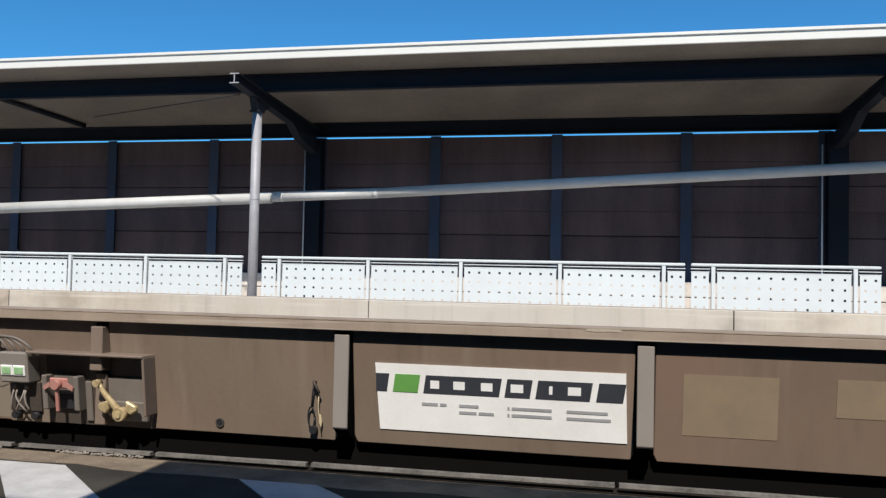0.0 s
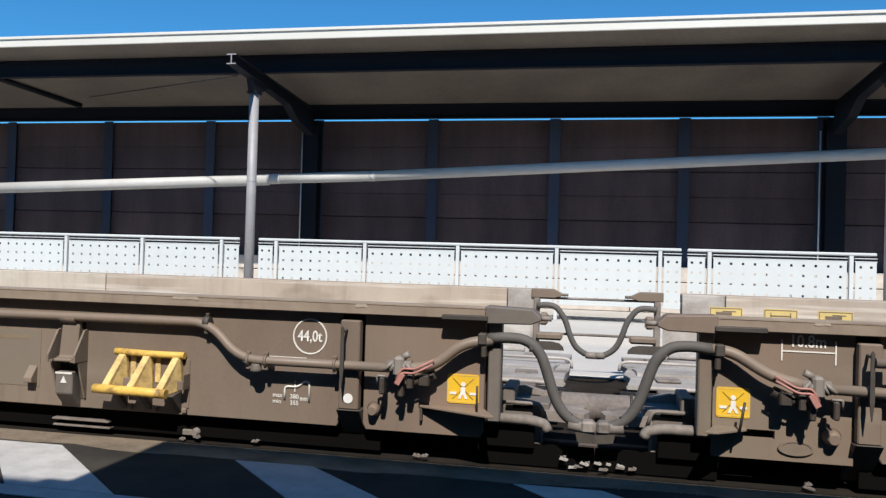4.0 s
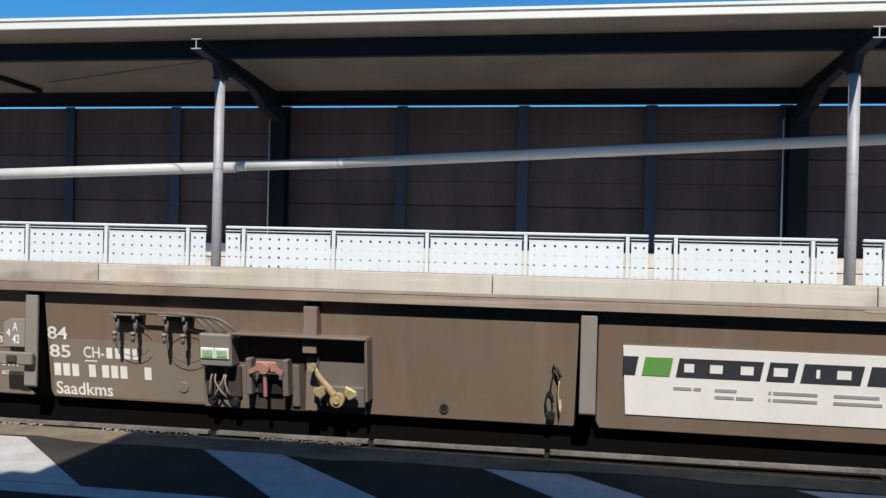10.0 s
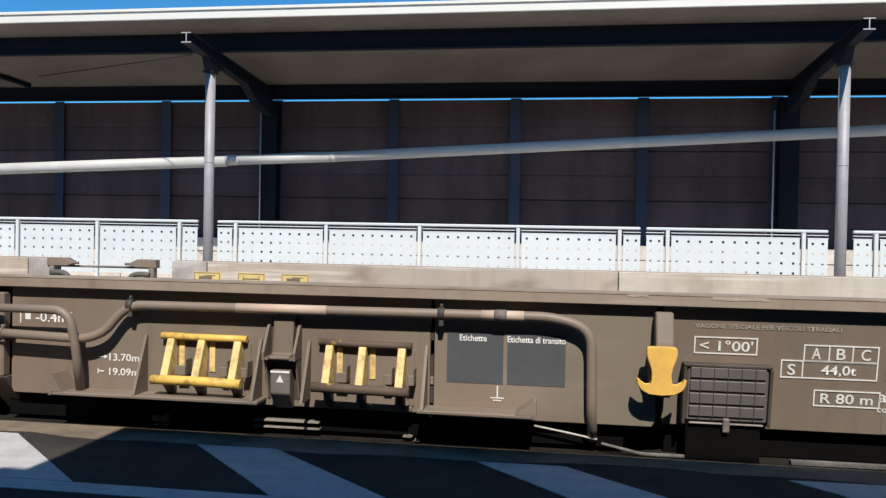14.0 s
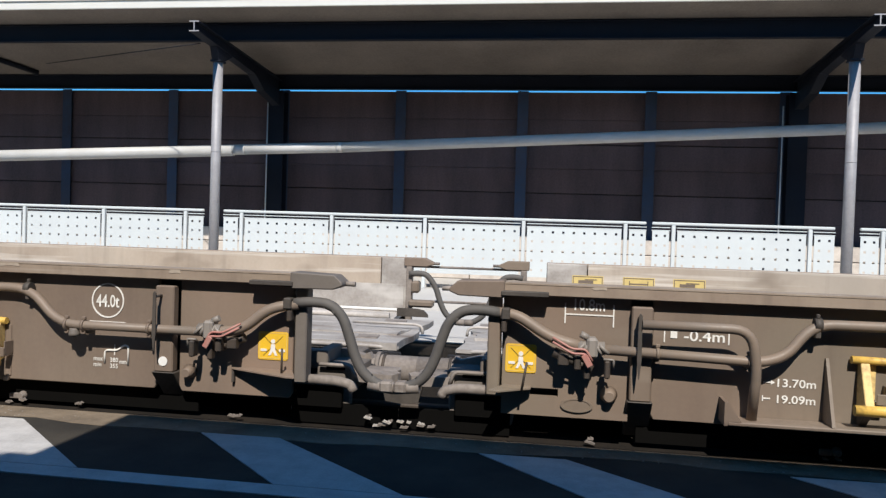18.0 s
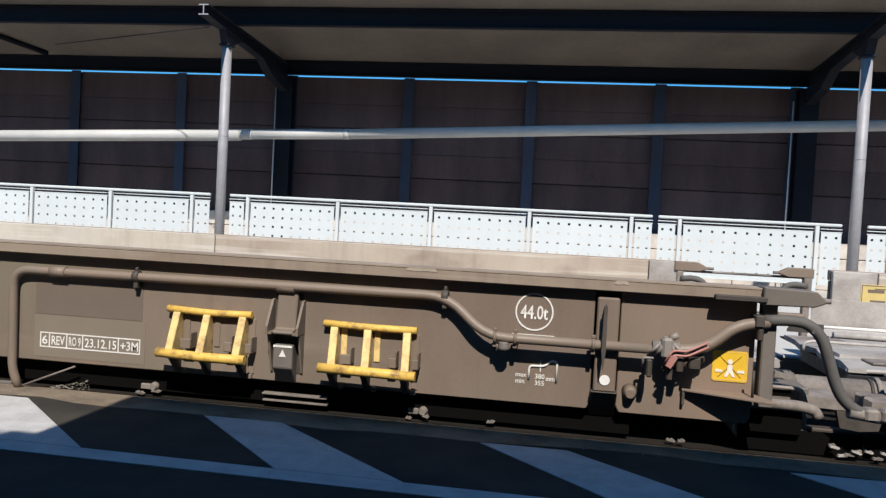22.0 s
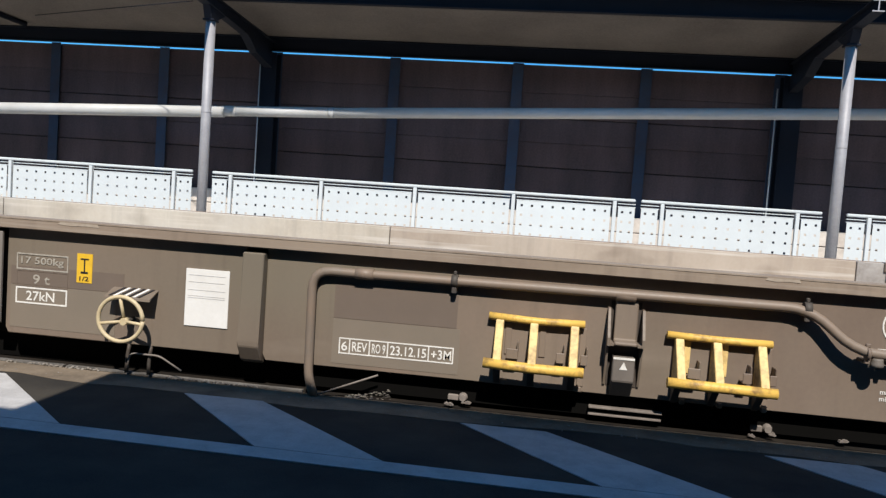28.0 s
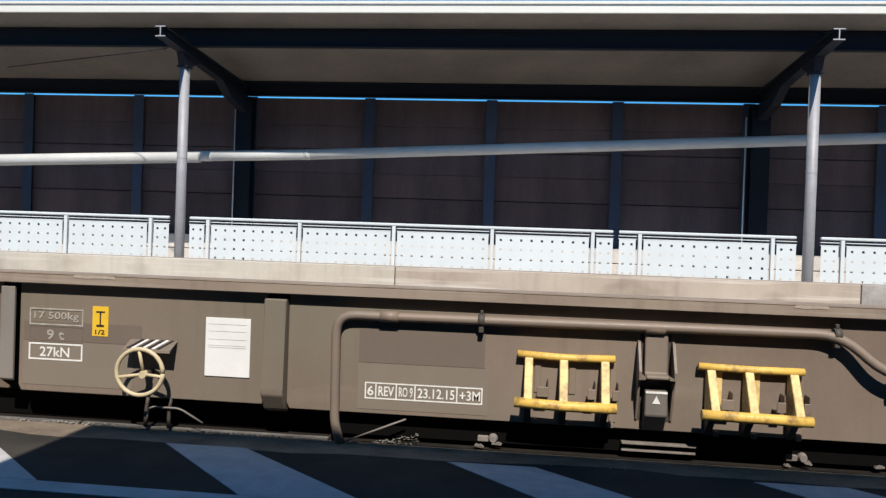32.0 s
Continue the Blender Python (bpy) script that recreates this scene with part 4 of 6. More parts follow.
def right_end(w, full_step, w_index):
    slotted_bar(w, 8.91, 9.01, -0.016)
    part("inspection_dot", disc("inspection_dot", 8.96, 0.305, 0.024, -0.059, -0.0555, 16), WHITE, w, "white painted dot")
    # brake pipe
    pipe = part("brake_pipe", tube("brake_pipe", [(5.935, -0.01, -0.0), (5.905, -0.025, 0.10), (5.90, -0.030, 0.63), (6.10, -0.030, 0.628), (8.21, -0.040, 0.640), (8.40, -0.083, 0.469), (9.20, -0.083, 0.469)], 0.0225, 12, 0.11), PIPE_PAINT, w, "painted brake pipe")
    part("brake_pipe_tail", tube("brake_pipe_tail", [(9.20, -0.083, 0.471), (9.38, -0.083, 0.479), (9.52, -0.075, 0.603), (9.66, -0.05, 0.622)], 0.026, 12, 0.10), PIPE_PAINT, w)
    for s in (6.16, 7.40):
        part("pipe_sleeve", tube("pipe_sleeve", [(s - 0.045, -0.031, 0.629), (s + 0.045, -0.031, 0.629)], 0.0275, 12), PIPE_PAINT, pipe)
    clip(w, 6.60, 0.632, -0.032)
    clip(w, 8.195, 0.640, -0.036)
    ring_clamp(w, 8.447, 0.469)
    ring_clamp(w, 8.541, 0.469)
    cup = part("drip_cup", tube("drip_cup", [(8.490, -0.083, 0.452), (8.490, -0.083, 0.434), (8.490, -0.083, 0.414)], (0.024, 0.029), 14), DULL, w, "round grey drip cup under the pipe")
    part("cup_bolt", tube("cup_bolt", [(8.490, -0.083, 0.416), (8.490, -0.083, 0.396)], 0.008, 8), DULL, cup)
    part("cup_bolt", tube("cup_bolt", [(8.458, -0.075, 0.445), (8.458, -0.075, 0.405)], 0.006, 8), DULL, cup)
    ring_clamp(w, 8.898, 0.469)
    stop_valve(w, 9.22, 0.475, 1)
    part("plug", tube("plug", [(9.08, 0.0, 0.252), (9.08, -0.055, 0.250)], (0.038, 0.02), 14), TAUPE, w, "conical steel plug")
    part("shelf", prism("shelf", [(9.31, 0.0), (9.62, 0.0), (9.69, -0.17), (9.645, -0.17), (9.31, -0.028)], 0.279, 0.29, 0.002, "z"), TAUPE, w, "triangular step plate")
    part("shelf_web", boxes("shelf_web", [(9.312, 9.324, -0.027, 0.0, 0.215, 0.278)], 0.002), TAUPE_DARK, w)
    part("safety_pin", tube("safety_pin", [(9.60, -0.10, 0.29), (9.60, -0.10, 0.41)], 0.006, 6), DARK_STEEL, w)
    dz = -0.028 if w_index == 1 else 0.0
    sticker(w, 9.44, 9.595, 0.335 + dz, 0.475 + dz)
    # steps
    if full_step:
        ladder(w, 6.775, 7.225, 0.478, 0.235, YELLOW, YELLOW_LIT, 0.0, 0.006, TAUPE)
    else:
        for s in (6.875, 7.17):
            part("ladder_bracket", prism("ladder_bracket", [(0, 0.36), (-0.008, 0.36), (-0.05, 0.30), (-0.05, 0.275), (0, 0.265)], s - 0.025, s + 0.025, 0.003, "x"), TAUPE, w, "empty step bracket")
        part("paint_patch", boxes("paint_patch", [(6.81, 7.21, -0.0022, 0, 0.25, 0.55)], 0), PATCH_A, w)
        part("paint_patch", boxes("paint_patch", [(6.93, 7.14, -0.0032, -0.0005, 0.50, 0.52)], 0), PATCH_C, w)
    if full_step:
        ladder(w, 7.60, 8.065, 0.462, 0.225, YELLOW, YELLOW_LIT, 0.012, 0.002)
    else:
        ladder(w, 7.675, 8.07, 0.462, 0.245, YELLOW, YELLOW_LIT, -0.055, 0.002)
    step_box(w, 7.41)
    # writing
    lx = 8.735 if w_index == 1 else 8.62
    part("load_circle", disc("load_circle", lx, 0.591, 0.090, -0.0035, -0.0005, 32, 0.083), LETTER, w, "white painted circle")
    part("load_figure", words("44,0t" if w_index == 1 else "44.0t", lx - 0.065, lx + 0.065, 0.556, 0.622), LETTER, w, "white stencilled load figure")
    part("underline", boxes("underline", [(8.52, 8.72, -0.0035, -0.0005, 0.478, 0.483)], 0), LETTER, w)
    part("height_mark", tube("height_mark", [(8.61, -0.003, 0.27), (8.61, -0.003, 0.335), (8.68, -0.003, 0.335), (8.715, -0.003, 0.365), (8.74, -0.003, 0.36), (8.74, -0.003, 0.265)], 0.0055, 6, 0.02), LETTER, w, "white painted coupling height mark")
    part("height_figure", words("max\nmin", 8.548, 8.600, 0.248, 0.294), LETTER, w)
    part("height_figure", words("380\n355", 8.64, 8.685, 0.243, 0.298), LETTER, w)
    part("height_figure", words("mm", 8.692, 8.732, 0.268, 0.284), LETTER, w)
    part("height_tick", boxes("height_tick", [(8.661, 8.666, -0.0035, -0.0005, 0.31, 0.365)], 0), LETTER, w)
    rev = (6.045, 6.615) if w_index == 2 else (6.013, 6.597)
    z = 0.262 if w_index == 2 else 0.305
    a, b = rev
    cuts = [a + (b - a) * f for f in (0.095, 0.27, 0.43, 0.785)]
    part("revision_frame", frame_box("revision_frame", a, b, z - 0.037, z + 0.043, 0.006, cuts=cuts), LETTER, w, "white painted revision frame")
    ed = [a] + cuts + [b]
    for i, tx in enumerate(("6", "REV", "RO 9", "23.12.15" if w_index == 2 else "26.02.16", "+3M")):
        part("revision_text", words(tx, ed[i] + 0.013, ed[i + 1] - 0.011, z - 0.021, z + 0.026), LETTER, w)
    part("paint_patch", boxes("paint_patch", [(6.01, 6.62, -0.0018, 0, 0.40, 0.58)], 0), PATCH_B, w, "browner repainted patch")
    part("paint_patch", boxes("paint_patch", [(6.01, 6.64, -0.0018, 0, 0.175, 0.397)], 0), PATCH_A, w, "lighter repainted patch")
    part("lower_cable", tube("lower_cable", [(5.95, -0.01, 0.01), (6.25, 0.0, 0.135)], 0.005, 6), GREY_STEEL, w)


def left_end(w, worn, w_index):
    slotted_bar(w, -7.84, -7.745, -0.016)
    part("brake_pipe_tail", tube("brake_pipe_tail", [(-8.46, -0.045, 0.630), (-8.36, -0.070, 0.624), (-8.20, -0.083, 0.524), (-8.05, -0.083, 0.491)], 0.026, 12, 0.09), PIPE_PAINT, w)
    pipe = part("brake_pipe", tube("brake_pipe", [(-8.05, -0.083, 0.489), (-7.27, -0.083, 0.466), (-7.17, -0.075, 0.502), (-7.06, -0.055, 0.643), (-4.93, -0.055, 0.652), (-4.76, -0.055, 0.60), (-4.752, -0.05, 0.20), (-4.74, 0.05, 0.07)], 0.0235, 12, 0.10),
                PIPE_PAINT, w, "painted brake pipe")
    part("branch_pipe", tube("branch_pipe", [(-7.80, -0.125, 0.613), (-7.335, -0.125, 0.613), (-7.302, -0.115, 0.45), (-7.305, -0.06, 0.20)], 0.0225, 12, 0.10), PIPE_PAINT, w, "bent branch pipe")
    part("primer_band", tube("primer_band", [(-6.48, -0.055, 0.6455), (-6.02, -0.055, 0.6474)], 0.0242, 12), PRIMER, pipe, "pale primed pipe section")
    part("primer_band", tube("primer_band", [(-5.27, -0.055, 0.6505), (-5.07, -0.055, 0.6513)], 0.0242, 12), PRIMER, pipe, "pale primed pipe section")
    part("pipe_sleeve", tube("pipe_sleeve", [(-5.21, -0.055, 0.6507), (-5.15, -0.055, 0.651)], 0.028, 12), GREY_STEEL, pipe)
    clip(w, -7.04, 0.642)
    clip(w, -5.46, 0.650)
    ring_clamp(w, -7.725, 0.480)
    ring_clamp(w, -7.33, 0.468)
    stop_valve(w, -8.02, 0.487, -1)
    part("plug", tube("plug", [(-7.93, 0.0, 0.265), (-7.93, -0.055, 0.263)], (0.042, 0.022), 14), TAUPE, w, "conical steel plug")
    part("maker_plate", disc("maker_plate", 0, 0, 0.05, -0.008, 0.0, 24), TAUPE, w, "oval cast maker plate", Matrix.Translation((-8.075, 0, 0.205)) @ Matrix.Diagonal((1.45, 1, 0.62, 1)))
    part("maker_ring", disc("maker_ring", 0, 0, 0.052, -0.011, -0.004, 24, 0.043), TAUPE, w, "", Matrix.Translation((-8.075, 0, 0.205)) @ Matrix.Diagonal((1.45, 1, 0.62, 1)))
    part("shelf", prism("shelf", [(-8.29, 0.0), (-8.42, 0.0), (-8.48, -0.16), (-8.43, -0.16), (-8.29, -0.05)], 0.274, 0.285, 0.002, "z"), TAUPE, w, "triangular step plate")
    part("safety_pin", tube("safety_pin", [(-8.33, -0.10, 0.28), (-8.31, -0.10, 0.41)], 0.006, 6), DARK_STEEL, w)
    dz = -0.022 if w_index == 0 else 0.0
    sticker(w, -8.415, -8.27, 0.345 + dz, 0.48 + dz)
    ladder(w, -6.885, -6.435, 0.488, 0.248, YELLOW, YELLOW_LIT, 0.0, 0.0)
    ladder(w, -6.065, -5.605, 0.486, 0.248, YELLOW_WORN if worn else YELLOW, YELLOW if worn else YELLOW_LIT, 0.0, 0.002)
    step_box(w, -6.245)
    if w_index == 0:
        for a, b in ((-6.80, -6.46), (-5.98, -5.63)):
            part("rust_field", boxes("rust_field", [(a, b, -0.0022, 0, 0.235, 0.47)], 0), RUST, w, "rust-brown field behind the step")
    for s in (-6.98, -6.37, -6.12, -5.535):
        part("gusset", prism("gusset", [(0.0, 0.49), (-0.012, 0.49), (-0.13, 0.205), (0.0, 0.205)], s - 0.007, s + 0.007, 0, "x"), TAUPE, w)
    part("foot_shelf", boxes("foot_shelf", [(-7.42, -6.34, -0.13, 0.0, 0.185, 0.203)], 0.004), TAUPE, w, "narrow steel foot shelf")
    part("foot_shelf", boxes("foot_shelf", [(-5.56, -5.02, -0.13, 0.0, 0.185, 0.203)], 0.004), TAUPE, w, "narrow steel foot shelf")
    part("shelf_end", prism("shelf_end", [(-5.02, 0.203), (-5.10, 0.203), (-5.02, 0.265), (-5.005, 0.265), (-5.005, 0.185), (-5.02, 0.185)], -0.13, 0.0), TAUPE, w)
    part("shelf_end", prism("shelf_end", [(-7.42, 0.203), (-7.36, 0.203), (-7.42, 0.29), (-7.435, 0.29), (-7.435, 0.185), (-7.42, 0.185)], -0.13, 0.0), TAUPE, w)
    # label fields
    fields = ((-5.437, -5.167, "Etichette"), (-5.148, -4.875, "Etichetta di transito")) if w_index else ((-5.46, -5.24, "Etichette"), (-5.225, -4.99, "Etichetta di transito"))
    for a, b, tx in fields:
        part("label_field", boxes("label_field", [(a, b, -0.002, 0, 0.318 if w_index else 0.382, 0.56 if w_index else 0.545)], 0), PATCH_D, w, "dark grey label field")
        top = 0.555 if w_index else 0.54
        part("label_title", words(tx, a + (0.06 if a < -5.2 else 0.0), b - (0.08 if a < -5.2 else 0.0), top - 0.035, top - 0.005), WHITE, w, "white label title")
    part("earth_mark", boxes("earth_mark", [(-5.195, -5.189, -0.003, -0.0005, 0.255, 0.31), (-5.225, -5.16, -0.003, -0.0005, 0.250, 0.255), (-5.212, -5.172, -0.003, -0.0005, 0.238, 0.243)], 0), LETTER, w)
    part("lower_wire", tube("lower_wire", [(-5.02, 0.02, 0.125), (-4.86, 0.02, 0.10), (-4.72, 0.02, 0.075)], 0.0055, 7, 0.1), BARE, w, "thin pale wire under the flank")
    # lengths
    part("length_mark", boxes("length_mark", [(-8.145, -8.139, -0.0035, -0.0005, 0.590, 0.685), (-7.922, -7.916, -0.0035, -0.0005, 0.58, 0.685), (-8.139, -7.922, -0.0035, -0.0005, 0.630, 0.636)], 0), LETTER, w, "white painted length mark")
    part("length_figure", words("10.8m", -8.10, -7.96, 0.652, 0.708), LETTER, w)
    for q in ((-7.69, -7.684, 0.525, 0.59), (-7.405, -7.399, 0.525, 0.59), (-7.66, -7.63, 0.545, 0.585)):
        part("play_mark", boxes("play_mark", [(q[0], q[1], -0.0035, -0.0005, q[2], q[3])], 0), LETTER, w)
    part("play_figure", words("-0.4m", -7.60, -7.42, 0.535, 0.585), LETTER, w)
    part("length_figure", words("13.70m", -7.185, -7.02, 0.348, 0.386), LETTER, w, "white stencilled length figure")
    part("length_figure", words("19.09m", -7.185, -7.02, 0.274, 0.312), LETTER, w, "white stencilled length figure")
    for x, z in ((-7.245, 0.367), (-7.245, 0.293)):
        part("length_arrow", boxes("length_arrow", [(x, x + 0.032, -0.0035, -0.0005, z - 0.003, z + 0.003)], 0), LETTER, w)
    part("length_arrow", prism("length_arrow", [(-7.213, 0.378), (-7.195, 0.367), (-7.213, 0.356)], -0.0035, -0.0005), LETTER, w)
    part("length_arrow", boxes("length_arrow", [(-7.249, -7.244, -0.0035, -0.0005, 0.28, 0.306)], 0), LETTER, w)
    # yellow plates on the inner face of the far flank
    for s in (-8.07, -7.665, -7.27):
        pl = part("yellow_plate", prism("yellow_plate", [(s, 0.445), (s + 0.25, 0.445), (s + 0.25, 0.68), (s, 0.68)], FAR - 0.004, FAR), SIGN_YELLOW, w, "yellow sign plate on the inner face of the far flank")
        ya, yb = FAR - 0.0055, FAR - 0.004
        part("sign_border", boxes("sign_border", [
            (s + 0.006, s + 0.244, ya, yb, 0.668, 0.674), (s + 0.006, s + 0.244, ya, yb, 0.451, 0.457),
            (s + 0.006, s + 0.012, ya, yb, 0.457, 0.668), (s + 0.238, s + 0.244, ya, yb, 0.457, 0.668)], 0), PATCH_B, pl)
        for a, b, z0, z1 in (((0.05, 0.20, 0.622, 0.632), (0.05, 0.056, 0.60, 0.652), (0.194, 0.20, 0.60, 0.652), (0.07, 0.18, 0.52, 0.56)) if -7.8 < s < -7.5 else ((0.05, 0.17, 0.618, 0.642), (0.10, 0.20, 0.645, 0.652), (0.07, 0.18, 0.52, 0.56))):
            part("sign_mark", boxes("sign_mark", [(s + a, s + b, FAR - 0.006, FAR - 0.004, z0, z1)], 0), PATCH_B, pl)


def end_fittings(w, s, d):
    """End posts, noses, plates and hoses of one wagon end; d is the way out."""
    part("end_post", boxes("end_post", [(min(s, s + d * 0.06), max(s, s + d * 0.06), -0.04, 0.05, 0.235, 0.76)], 0.006), DULL if d > 0 else TAUPE, w, "flat steel end post")
    nose = part("guide_nose", prism("guide_nose", [(s - d * 0.015, 0.700), (s + d * 0.20, 0.704), (s + d * 0.245, 0.722), (s + d * 0.245, 0.738), (s + d * 0.205, 0.774), (s - d * 0.015, 0.782)], -0.085, 0.05, 0.005), DULL if d > 0 else TAUPE, w, "blunt steel guide nose")
    part("nose_pin", tube("nose_pin", [(s + d * 0.24, 0.0, 0.73), (s + d * 0.29, 0.0, 0.729)], 0.012, 8), GREY_STEEL, nose)
    part("nose_plate", boxes("nose_plate", [(min(s - d * 0.22, s), max(s - d * 0.22, s), -0.095, -0.03, 0.712, 0.736)], 0.004), TAUPE_DARK, nose)
    far = part("guide_nose", prism("guide_nose", [(s - d * 0.02, 0.70), (s + d * 0.17, 0.70), (s + d * 0.24, 0.722), (s + d * 0.24, 0.735), (s + d * 0.16, 0.775), (s - d * 0.02, 0.775)], FAR - 0.02, FAR + 0.06, 0.006), TAUPE, w, "pointed steel guide nose")
    part("nose_pin", tube("nose_pin", [(s + d * 0.23, FAR, 0.73), (s + d * 0.28, FAR, 0.73)], 0.012, 8), GREY_STEEL, far)
    part("end_cheek", boxes("end_cheek", [(min(s, s + d * 0.05), max(s, s + d * 0.05), FAR - 0.02, FAR + 0.05, 0.22, 0.70)], 0.006), GREY_STEEL, w)

    def bx(a, b, y0, y1, z0, z1):
        a, b = s + d * a, s + d * b
        return (min(a, b), max(a, b), y0, y1, z0, z1)
    # end of the deck: bright rubbed tray, battered bridging plates, headstock
    # black sheet that stands for the shade between the planks
    part("under_plate", boxes("under_plate", [bx(-1.26, 0.20, 0.20, FAR - 0.01, 0.225, 0.235)], 0), SHADE_BLACK, w, "shade-black plate under the deck planks")
    rg = random.Random(11 if d > 0 else 12)

    def torn(a, b, y0, y1, z0, z1, cuts=7):
        """A plate whose outer edge is bent and bitten."""
        out = [(s + d * a, y0), (s + d * a, y1)]
        for i in range(cuts + 1):
            f = i / cuts
            out.append((s + d * (b + rg.uniform(-0.035, 0.012)), y1 + (y0 - y1) * f))
        bm = bmesh.new()
        lo = [bm.verts.new((x, y, z0 + rg.uniform(-0.006, 0.006))) for x, y in out]
        hi = [bm.verts.new((x, y, z1 + rg.uniform(-0.008, 0.010))) for x, y in out]
        n = len(out)
        for i in range(n):
            bm.faces.new((lo[i], lo[(i + 1) % n], hi[(i + 1) % n], hi[i]))
        c0 = bm.verts.new((s + d * (a + b) / 2, (y0 + y1) / 2, z0))
        c1 = bm.verts.new((s + d * (a + b) / 2, (y0 + y1) / 2, z1 + 0.006))
        for i in range(n):
            bm.faces.new((lo[(i + 1) % n], lo[i], c0))
            bm.faces.new((hi[i], hi[(i + 1) % n], c1))
        return finish(bm, "bridge_plate")
    for y0, y1, z1, mm, a, out, cuts in ((2.22, FAR - 0.01, 0.318, BARE, -1.25, 0.0, 2), (0.86, 2.17, 0.312, PLATE, -1.25, 0.33, 6), (1.22, 1.58, 0.326, PLATE, -0.90, 0.27, 3), (0.42, 0.70, 0.265, DULL, -1.25, 0.05, 3)):
        part("bridge_plate", torn(a, out, y0, y1, z1 - 0.034, z1, cuts), mm, w, "battered steel plate of the wagon end")
    part("rolled_lip", tube("rolled_lip", [(s - d * 1.25, 2.195, 0.330), (s - d * 0.02, 2.195, 0.330)], 0.024, 10), BARE, w, "rubbed bright rolled lip")
    part("plate_lip", tube("plate_lip", [(s - d * 1.2, FAR - 0.04, 0.332), (s - d * 0.02, FAR - 0.04, 0.332)], 0.012, 8), WHITE, w, "rubbed bright plate lip")
    part("plate_handle", tube("plate_handle", [(s - d * 0.15, 1.60, 0.350), (s + d * 0.30, 1.60, 0.350), (s + d * 0.345, 1.60, 0.335), (s + d * 0.35, 1.60, 0.285)], 0.010, 8, 0.03), BARE, w, "rubbed bar handle of the plate")
    flap = [(s + d * a, z) for a, z in ((0.02, 0.325), (0.27, 0.325), (0.265, 0.350), (0.235, 0.378), (0.18, 0.39), (0.02, 0.39))]
    part("end_flap", prism("end_flap", flap, 2.27, 2.29), TAUPE_DARK, w, "rounded dark end flap")
    part("front_lip", tube("front_lip", [(s - d * 1.2, 0.86, 0.298), (s + d * 0.18, 0.86, 0.298), (s + d * 0.33, 0.89, 0.285)], 0.014, 8, 0.08), PLATE, w, "bent front lip of the plate")
    part("end_liner", boxes("end_liner", [bx(-0.85, -0.02, FAR - 0.010, FAR - 0.002, 0.335, 0.545)], 0.002), PLATE, w, "grey lower liner of the far flank")
    for a, b, y0, y1, z0, h, q in ((0.02, 0.16, 1.0, 1.15, 0.312, 0.016, 0.1), (0.0, 0.16, 1.85, 2.02, 0.312, 0.016, 0.06)):
        me = boxes("wear_pad", [(-(b - a) / 2, (b - a) / 2, -(y1 - y0) / 2, (y1 - y0) / 2, 0, h)], 0.005)
        part("wear_pad", me, GREY_STEEL, w, "", Matrix.Translation((s + d * (a + b) / 2, (y0 + y1) / 2, z0)) @ Matrix.Rotation(q, 4, "Z"))
    for y, z0, z1, a in ((0.30, 0.30, 0.35, -0.9),):
        part("deck_rib", boxes("deck_rib", [bx(a, 0.06, y, y + 0.05, z0 - 0.05, z1)], 0.008), GREY_STEEL, w, "scuffed steel rib of the deck")
    for i in range(2):
        q, n = rg.uniform(-0.4, 0.4), rg.uniform(0.06, 0.10)
        part("bent_scrap", prism("bent_scrap", [(-n, 0), (-n * 0.3, 0.012), (n * 0.4, 0.004), (n, 0.016), (n * 0.8, 0.028), (-n * 0.2, 0.024), (-n * 0.9, 0.016)], -0.03, 0.03), (GREY_STEEL, PLATE)[i % 2], w, "bent strip of plate",
             Matrix.Translation((s + d * rg.uniform(-0.05, 0.15), 0.52 + i * 0.13, 0.270)) @ Matrix.Rotation(q, 4, "Z"))
    part("plate_hook", prism("plate_hook", [(s + d * 0.16, 0.283), (s + d * 0.36, 0.283), (s + d * 0.37, 0.262), (s + d * 0.33, 0.222), (s + d * 0.29, 0.225), (s + d * 0.28, 0.255), (s + d * 0.18, 0.25)], 0.76, 0.792), BLACK, w, "dark plate hook")
    part("hook_rivet", disc("hook_rivet", s + d * 0.325, 0.247, 0.009, 0.752, 0.758, 10), WHITE, w)
    part("headstock", boxes("headstock", [bx(-0.06, 0.05, 0.10, FAR - 0.03, 0.06, 0.222)], 0.008), GREY_STEEL, w, "dented grey headstock")
    # battered plates and castings in front of the headstock
    part("corner_casting", boxes("corner_casting", [bx(0.05, 0.17, 0.45, 0.80, 0.10, 0.30), bx(0.05, 0.29, 0.55, 0.82, 0.205, 0.24)], 0.006), DULL, w, "dull grey corner casting")
    part("corner_casting", boxes("corner_casting", [bx(0.05, 0.28, 0.18, 0.42, 0.225, 0.30), bx(0.05, 0.11, 0.16, 0.44, 0.30, 0.37)], 0.006), DULL, w, "dull grey corner casting")
    part("corner_casting", boxes("corner_casting", [bx(0.05, 0.12, FAR - 0.06, FAR + 0.04, 0.48, 0.58), bx(0.03, 0.24, FAR - 0.06, FAR + 0.04, 0.36, 0.42)], 0.016), TAUPE, w, "dull grey corner casting")
    part("dented_plate", prism("dented_plate", [(s + d * 0.02, 0.335), (s + d * 0.14, 0.345), (s + d * 0.24, 0.318), (s + d * 0.27, 0.33), (s + d * 0.29, 0.30), (s + d * 0.20, 0.287), (s + d * 0.16, 0.300), (s + d * 0.02, 0.285)], 0.40, 0.46), GREY_STEEL, w, "bent grey plate with a ragged edge")
